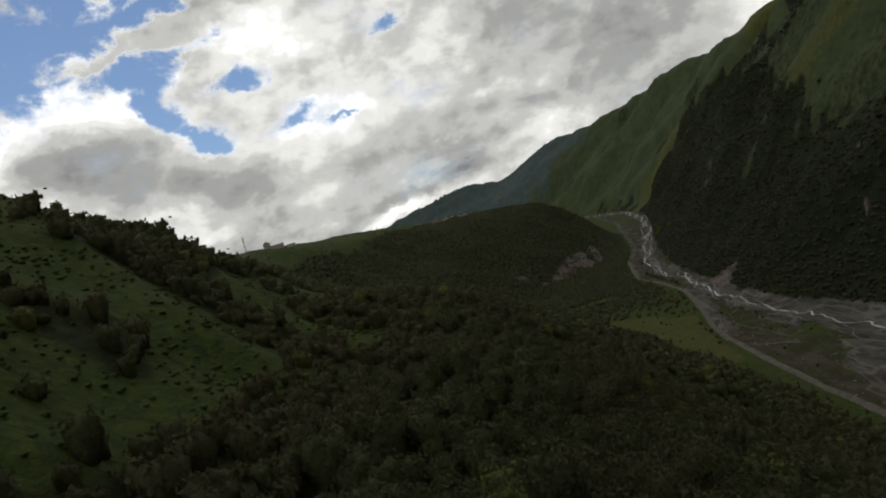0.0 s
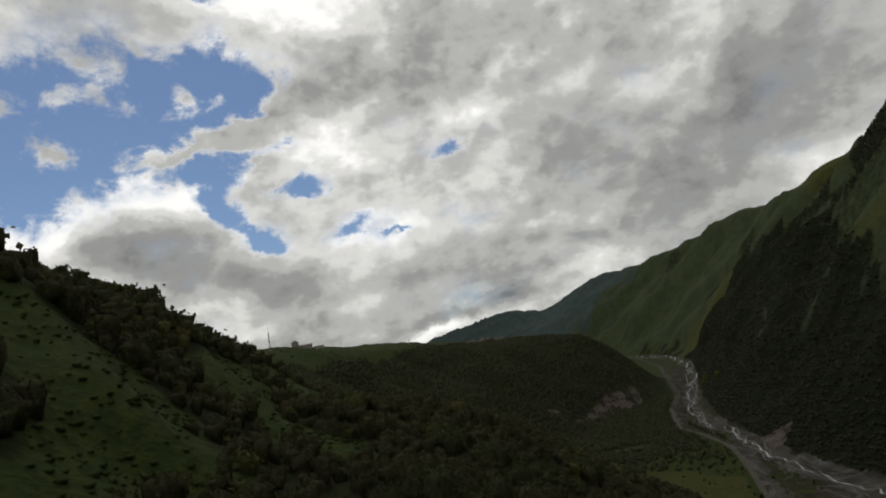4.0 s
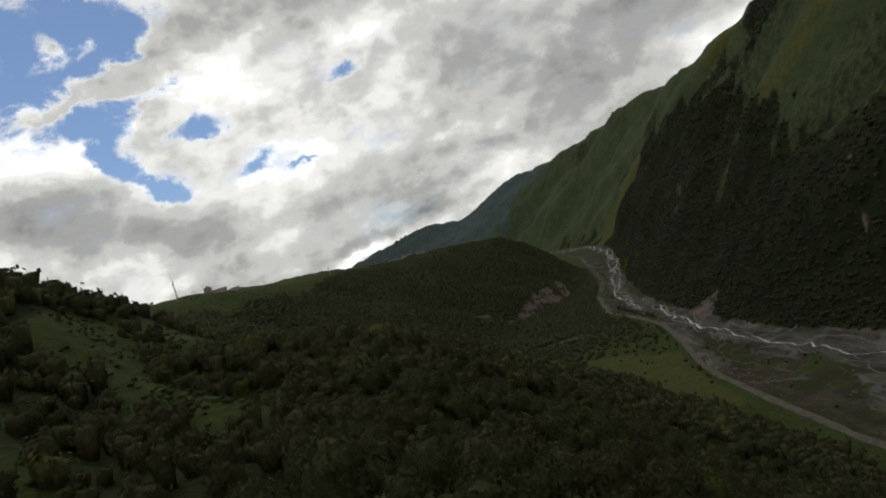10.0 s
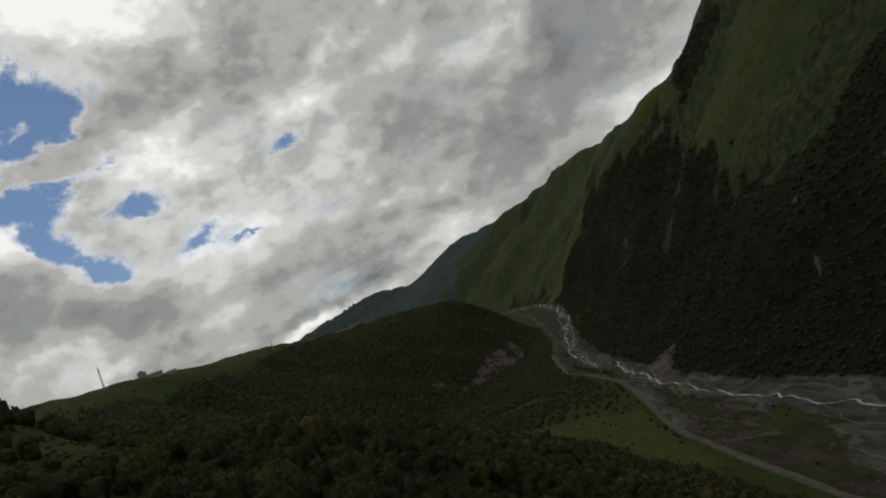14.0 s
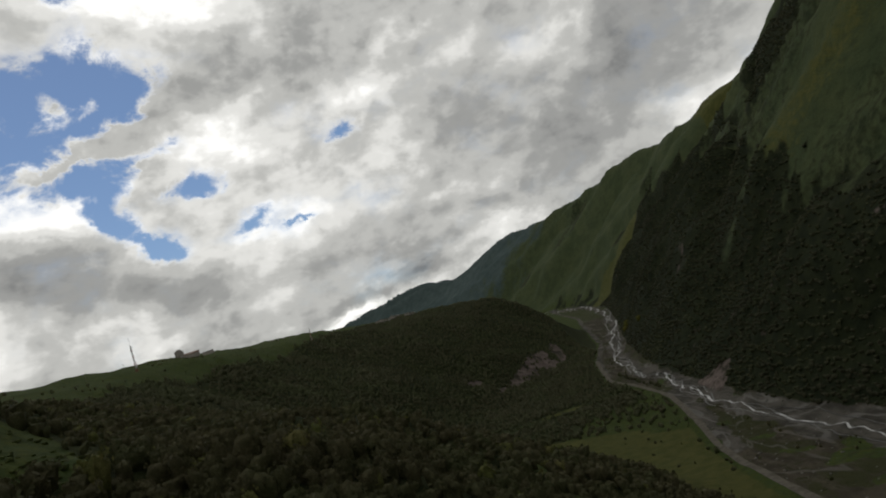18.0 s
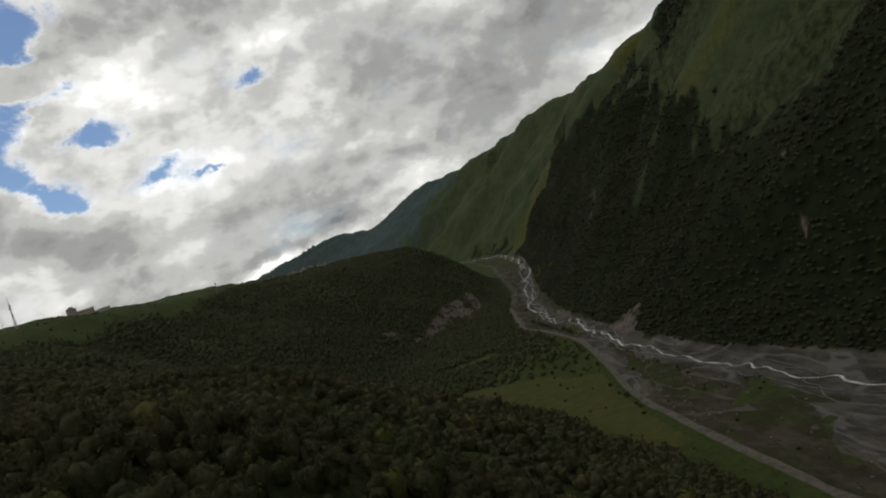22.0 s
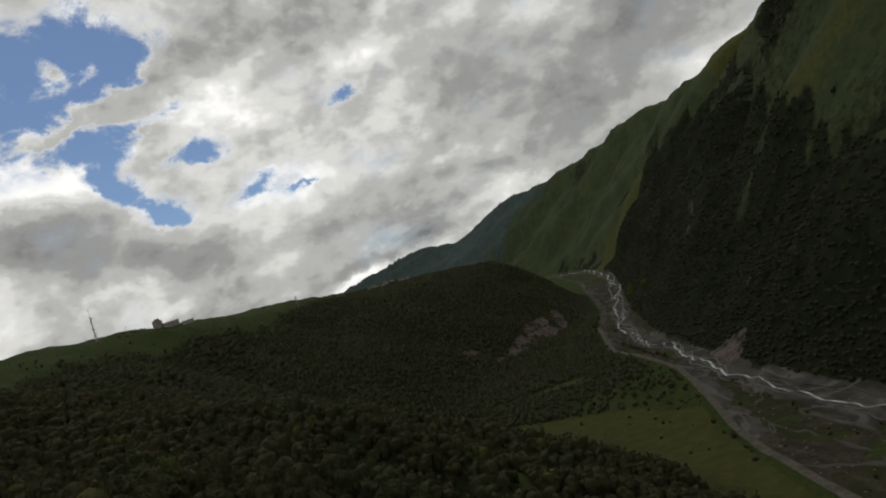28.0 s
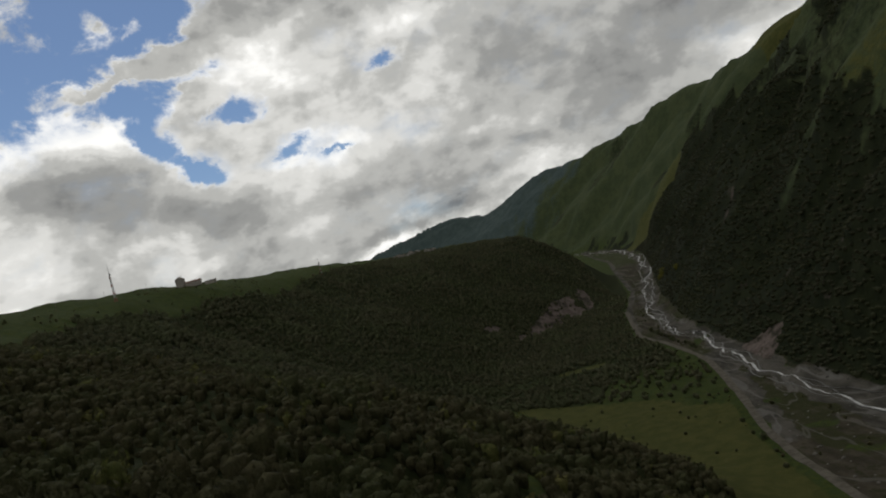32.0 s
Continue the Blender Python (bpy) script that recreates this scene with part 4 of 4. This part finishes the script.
keep = (R.uniform(size=X.size) < 0.2 + 0.7 * ramp(-0.2, 0.5, fbm(X, Y, 22, 3, 141))) & (wd < 0.5) & (md < 0.4) & (from_route(X, Y) > 12)
X, Y = X[keep], Y[keep]
rad = R.uniform(0.9, 1.9, X.size)
tagged(new("shrubs", grove("shrubs", MOUND, X, Y, rad, rad * 0.38, HERB, 0.14, 12)), "low green shrubs and tall herbs on the grass hill", "shrubs", kind="stuff")


# Single bushes on the hay meadow and along the track
def bush(model, x, y, r, label):
    me = grove("bush", [MID[model]], np.array([0.0]), np.array([0.0]), np.array([1.0]), np.array([0.9]), LEAF_FAR, 0, model)
    z0 = ground_at(0, 0)
    me.transform(Matrix.Translation((0, 0, -z0)))
    ob = new("bush", me)
    ob.matrix_basis = Matrix.LocRotScale((x, y, ground_at(x, y) - 0.1), None, (r, r, r * 0.9))
    return tagged(ob, label, "bush", "bushes on the meadow")


rb = random.Random(9)
made = 0
while made < 24:
    bx, by = rb.uniform(-10, 180), rb.uniform(400, 740)
    if float(meadow(np.array([bx]), np.array([by]))[0]) > 0.5:
        bush(made % 5, bx, by, rb.uniform(0.8, 1.9), "dark round bush standing alone on the hay meadow")
        made += 1
for k in range(26):
    by = rb.uniform(380, 900)
    bush(k % 5, float(road_x(by)) - rb.uniform(6, 11), by, rb.uniform(1.2, 3.0), "dark green bush beside the gravel track")
for k in range(14):
    by = 700 + 11 * k + rb.uniform(-3, 3)
    bush(k % 5, 214 + rb.uniform(-2, 3) - 0.03 * (by - 700), by, rb.uniform(2.5, 4.0), "dark bush in the thicket on the river bar")

# Trees with yellowing leaves at the mountain foot upstream
for x, y in ((338, 1177), (345, 1195), (329, 1160), (322, 1040)):
    ob = new("yellow_tree", grove("yellow_tree", [MID[1]], np.array([0.0]), np.array([0.0]), np.array([1.0]), np.array([1.0]), LEAF_YELLOW, 0, 1))
    ob.data.transform(Matrix.Translation((0, 0, -ground_at(0, 0))))
    ob.matrix_basis = Matrix.LocRotScale((x, y, ground_at(x, y) - 0.3), None, (6, 6, 6))
    tagged(ob, "tree with bright yellow-green leaves at the river bank", "tree", "yellow trees")

# Boulders on the gravel
X, Y, R = scatter(120, 420, 150, 1700, 9.0, 8)
gv = cover(X, Y)[1]
keep = (R.uniform(size=X.size) < 0.5 * gv) & (np.abs(X - road_x(Y)) > 4)
X, Y = X[keep], Y[keep]
bm = bmesh.new()
bmesh.ops.create_icosphere(bm, subdivisions=1, radius=1)
bv = np.array([v.co[:] for v in bm.verts])
bf = np.array([[v.index for v in f.verts] for f in bm.faces])
bm.free()
n = len(X)
size = R.uniform(0.25, 0.9, n) * R.uniform(0.5, 1.6, n)
v = bv[None] * R.uniform(0.7, 1.3, (n, len(bv), 1)) * size[:, None, None] * np.array([1.2, 0.9, 0.7]) + np.stack([X, Y, terrain(X, Y) + 0.1 * size], -1)[:, None]
f = (bf[None] + (np.arange(n) * len(bv))[:, None, None]).reshape(-1, 3)
tagged(new("boulders", set_mesh("boulders", v.reshape(-1, 3), f, [BOULDER], False)), "pale boulders strewn over the river gravel", "boulders", kind="stuff")


# Masts
def beam(bm, a, b, r):
    a, b = Vector(a), Vector(b)
    q = (b - a).to_track_quat("Z", "Y").to_matrix().to_4x4()
    bmesh.ops.create_cone(bm, cap_ends=True, segments=5, radius1=r, radius2=r, depth=(b - a).length, matrix=Matrix.Translation((a + b) / 2) @ q)


def mast(x, y, high, base, label):
    root = tagged(new("radio_mast", None), label, "radio mast", "masts on the plateau")
    root.location = (x, y, ground_at(x, y) - 0.3)
    lattice = 0.78 * high
    bays = 8

    def corner(i, h):
        r = base * (1 - 0.75 * h / lattice)
        return (r * math.cos(i * 2.094), r * math.sin(i * 2.094), h)

    for j in range(bays):
        h0, h1 = lattice * j / bays, lattice * (j + 1) / bays
        mat = RED if j % 2 == 0 else WHITE
        sec = bmesh.new()
        for i in range(3):
            beam(sec, corner(i, h0), corner(i, h1), 0.11)
            beam(sec, corner(i, h0), corner(i + 1, h1), 0.09)
            beam(sec, corner(i + 1, h0), corner(i, h1), 0.09)
            beam(sec, corner(i, h1), corner(i + 1, h1), 0.08)
        part("lattice_section", sec, mat, root, "red painted lattice" if j % 2 == 0 else "white painted lattice")
    pole = bmesh.new()
    beam(pole, (0, 0, lattice - 1), (0, 0, high), 0.12)
    part("antenna_pole", pole, STEEL, root)
    for j in range(3):
        a = bmesh.new()
        h = lattice * (0.93 - 0.06 * j)
        bmesh.ops.create_cone(a, cap_ends=True, segments=12, radius1=0.7, radius2=0.55, depth=0.4,
                              matrix=Matrix.Translation((0.9 * math.cos(j * 2.1), 0.9 * math.sin(j * 2.1), h)) @ Matrix.Rotation(math.pi / 2, 4, "X"))
        part("dish_antenna", a, STEEL, root)
    return root


mast(-321, 690, 38, 1.7, "tall thin red and white lattice mast on the plateau")
mast(-189, 1084, 26, 1.6, "slim lattice mast on the far plateau edge")


# Houses
def box(bm, x0, x1, y0, y1, z0, z1):
    g = bmesh.ops.create_cube(bm, size=1)
    for v in g["verts"]:
        v.co = ((x0 + x1) / 2 + v.co.x * (x1 - x0), (y0 + y1) / 2 + v.co.y * (y1 - y0), (z0 + z1) / 2 + v.co.z * (z1 - z0))


def prism(bm, pts, y0, y1):
    a = [bm.verts.new((x, y0, z)) for x, z in pts]
    b = [bm.verts.new((x, y1, z)) for x, z in pts]
    bm.faces.new(a)
    bm.faces.new(b[::-1])
    for i in range(len(pts)):
        j = (i + 1) % len(pts)
        bm.faces.new((a[j], a[i], b[i], b[j]))
    bmesh.ops.recalc_face_normals(bm, faces=bm.faces)


def house(x, y, turn, w, d, h, rise, roof, label, sink=0.4):
    root = tagged(new("house", None), label, "house", "houses on the plateau")
    root.matrix_basis = pose(x, y, ground_at(x, y) - sink, 0, 0, turn)
    b = bmesh.new()
    prism(b, [(-w / 2, 0), (w / 2, 0), (w / 2, h), (0, h + rise), (-w / 2, h)], -d / 2, d / 2)
    part("walls", b, PLASTER, root)
    for s in (-1, 1):
        b = bmesh.new()
        prism(b, [(0, h + rise + 0.03), (s * (w / 2 + 0.5), h - rise / w), (s * (w / 2 + 0.5), h + 0.22 - rise / w), (0, h + rise + 0.25)], -d / 2 - 0.5, d / 2 + 0.5)
        part("roof_slope", b, roof, root)
    b = bmesh.new()
    box(b, w * 0.18, w * 0.18 + 0.7, -0.35, 0.35, h + rise * 0.4, h + rise + 0.9)
    part("chimney", b, PLASTER, root)
    floors = max(1, int(h // 2.8))
    for k in range(floors):
        cnt = max(2, int(w // 3.2))
        for i in range(cnt):
            cx, cz = -w / 2 + (i + 0.5) * w / cnt, 1.0 + 2.8 * k
            if k == 0 and i == cnt // 2:
                continue
            win = bmesh.new()
            box(win, cx - 0.5, cx + 0.5, -d / 2 - 0.06, -d / 2 + 0.1, cz, cz + 1.3)
            p = part("window", win, TIMBER, root)
            win = bmesh.new()
            box(win, cx - 0.42, cx + 0.42, -d / 2 - 0.075, -d / 2 - 0.055, cz + 0.08, cz + 1.22)
            part("pane", win, GLASS, p)
    b = bmesh.new()
    cx = -w / 2 + (max(2, int(w // 3.2)) // 2 + 0.5) * w / max(2, int(w // 3.2))
    box(b, cx - 0.5, cx + 0.5, -d / 2 - 0.05, -d / 2 + 0.1, 0.3, 2.35)
    part("door", b, TIMBER, root)
    return root


house(-384, 1036, 8, 12, 10, 11.5, 3.5, ROOF, "tall plastered gabled house alone on the plateau edge")
house(-366, 1038, 98, 8, 22, 6.6, 2.4, ROOF, "long low outbuilding with a rusty sheet roof")
house(-343, 1043, 98, 6, 16, 5.0, 1.2, ROOF_GREY, "low shed with a grey sheet roof on the plateau")
rv = random.Random(4)
VILLAGE = [(-90, 1322), (-82, 1330), (-75, 1341), (-66, 1347), (-61, 1361), (-50, 1370), (-45, 1383), (-33, 1396), (-27, 1410), (-18, 1420)]
for i, (hx, hy) in enumerate(VILLAGE):
    house(hx, hy, rv.uniform(-25, 25), rv.uniform(7, 10), rv.uniform(7, 11), rv.uniform(3.4, 5.4), rv.uniform(1.6, 2.4), (ROOF, ROOF_GREY)[i % 2], "small plastered village house on the hump's back", 0.5)


# Power poles along the plateau
def pole(x, y):
    root = tagged(new("power_pole", None), "thin grey wooden power pole on the plateau", "power pole", "power poles")
    root.location = (x, y, ground_at(x, y) - 0.3)
    b = bmesh.new()
    bmesh.ops.create_cone(b, cap_ends=True, segments=6, radius1=0.16, radius2=0.1, depth=9, matrix=Matrix.Translation((0, 0, 4.5)))
    part("shaft", b, TIMBER, root)
    b = bmesh.new()
    box(b, -0.9, 0.9, -0.06, 0.06, 8.3, 8.45)
    part("crossarm", b, TIMBER, root)
    for s in (-0.75, 0, 0.75):
        b = bmesh.new()
        bmesh.ops.create_cone(b, cap_ends=True, segments=6, radius1=0.05, radius2=0.04, depth=0.25, matrix=Matrix.Translation((s, 0, 8.57)))
        part("insulator", b, GLASS, root)


for px, py in ((-352, 640), (-345, 720), (-335, 800), (-330, 900), (-322, 1000)):
    pole(px, py)

# Single trees on the skyline of the plateau
for k, (x, y, r) in enumerate([(-322, 615, 2.6), (-330, 590, 2.2), (-316, 640, 1.7), (-303, 720, 2.0), (-262, 1190, 3.0), (-246, 1240, 2.6), (-215, 1330, 3.2), (-205, 1335, 3.0), (-196, 1338, 2.6), (-180, 1345, 2.8), (-160, 1350, 2.4), (-298, 1010, 2.8), (-285, 1050, 2.4)]):
    bush(k % 5, x, y, r, "small tree on the skyline of the plateau")["group"] = "trees on the plateau"
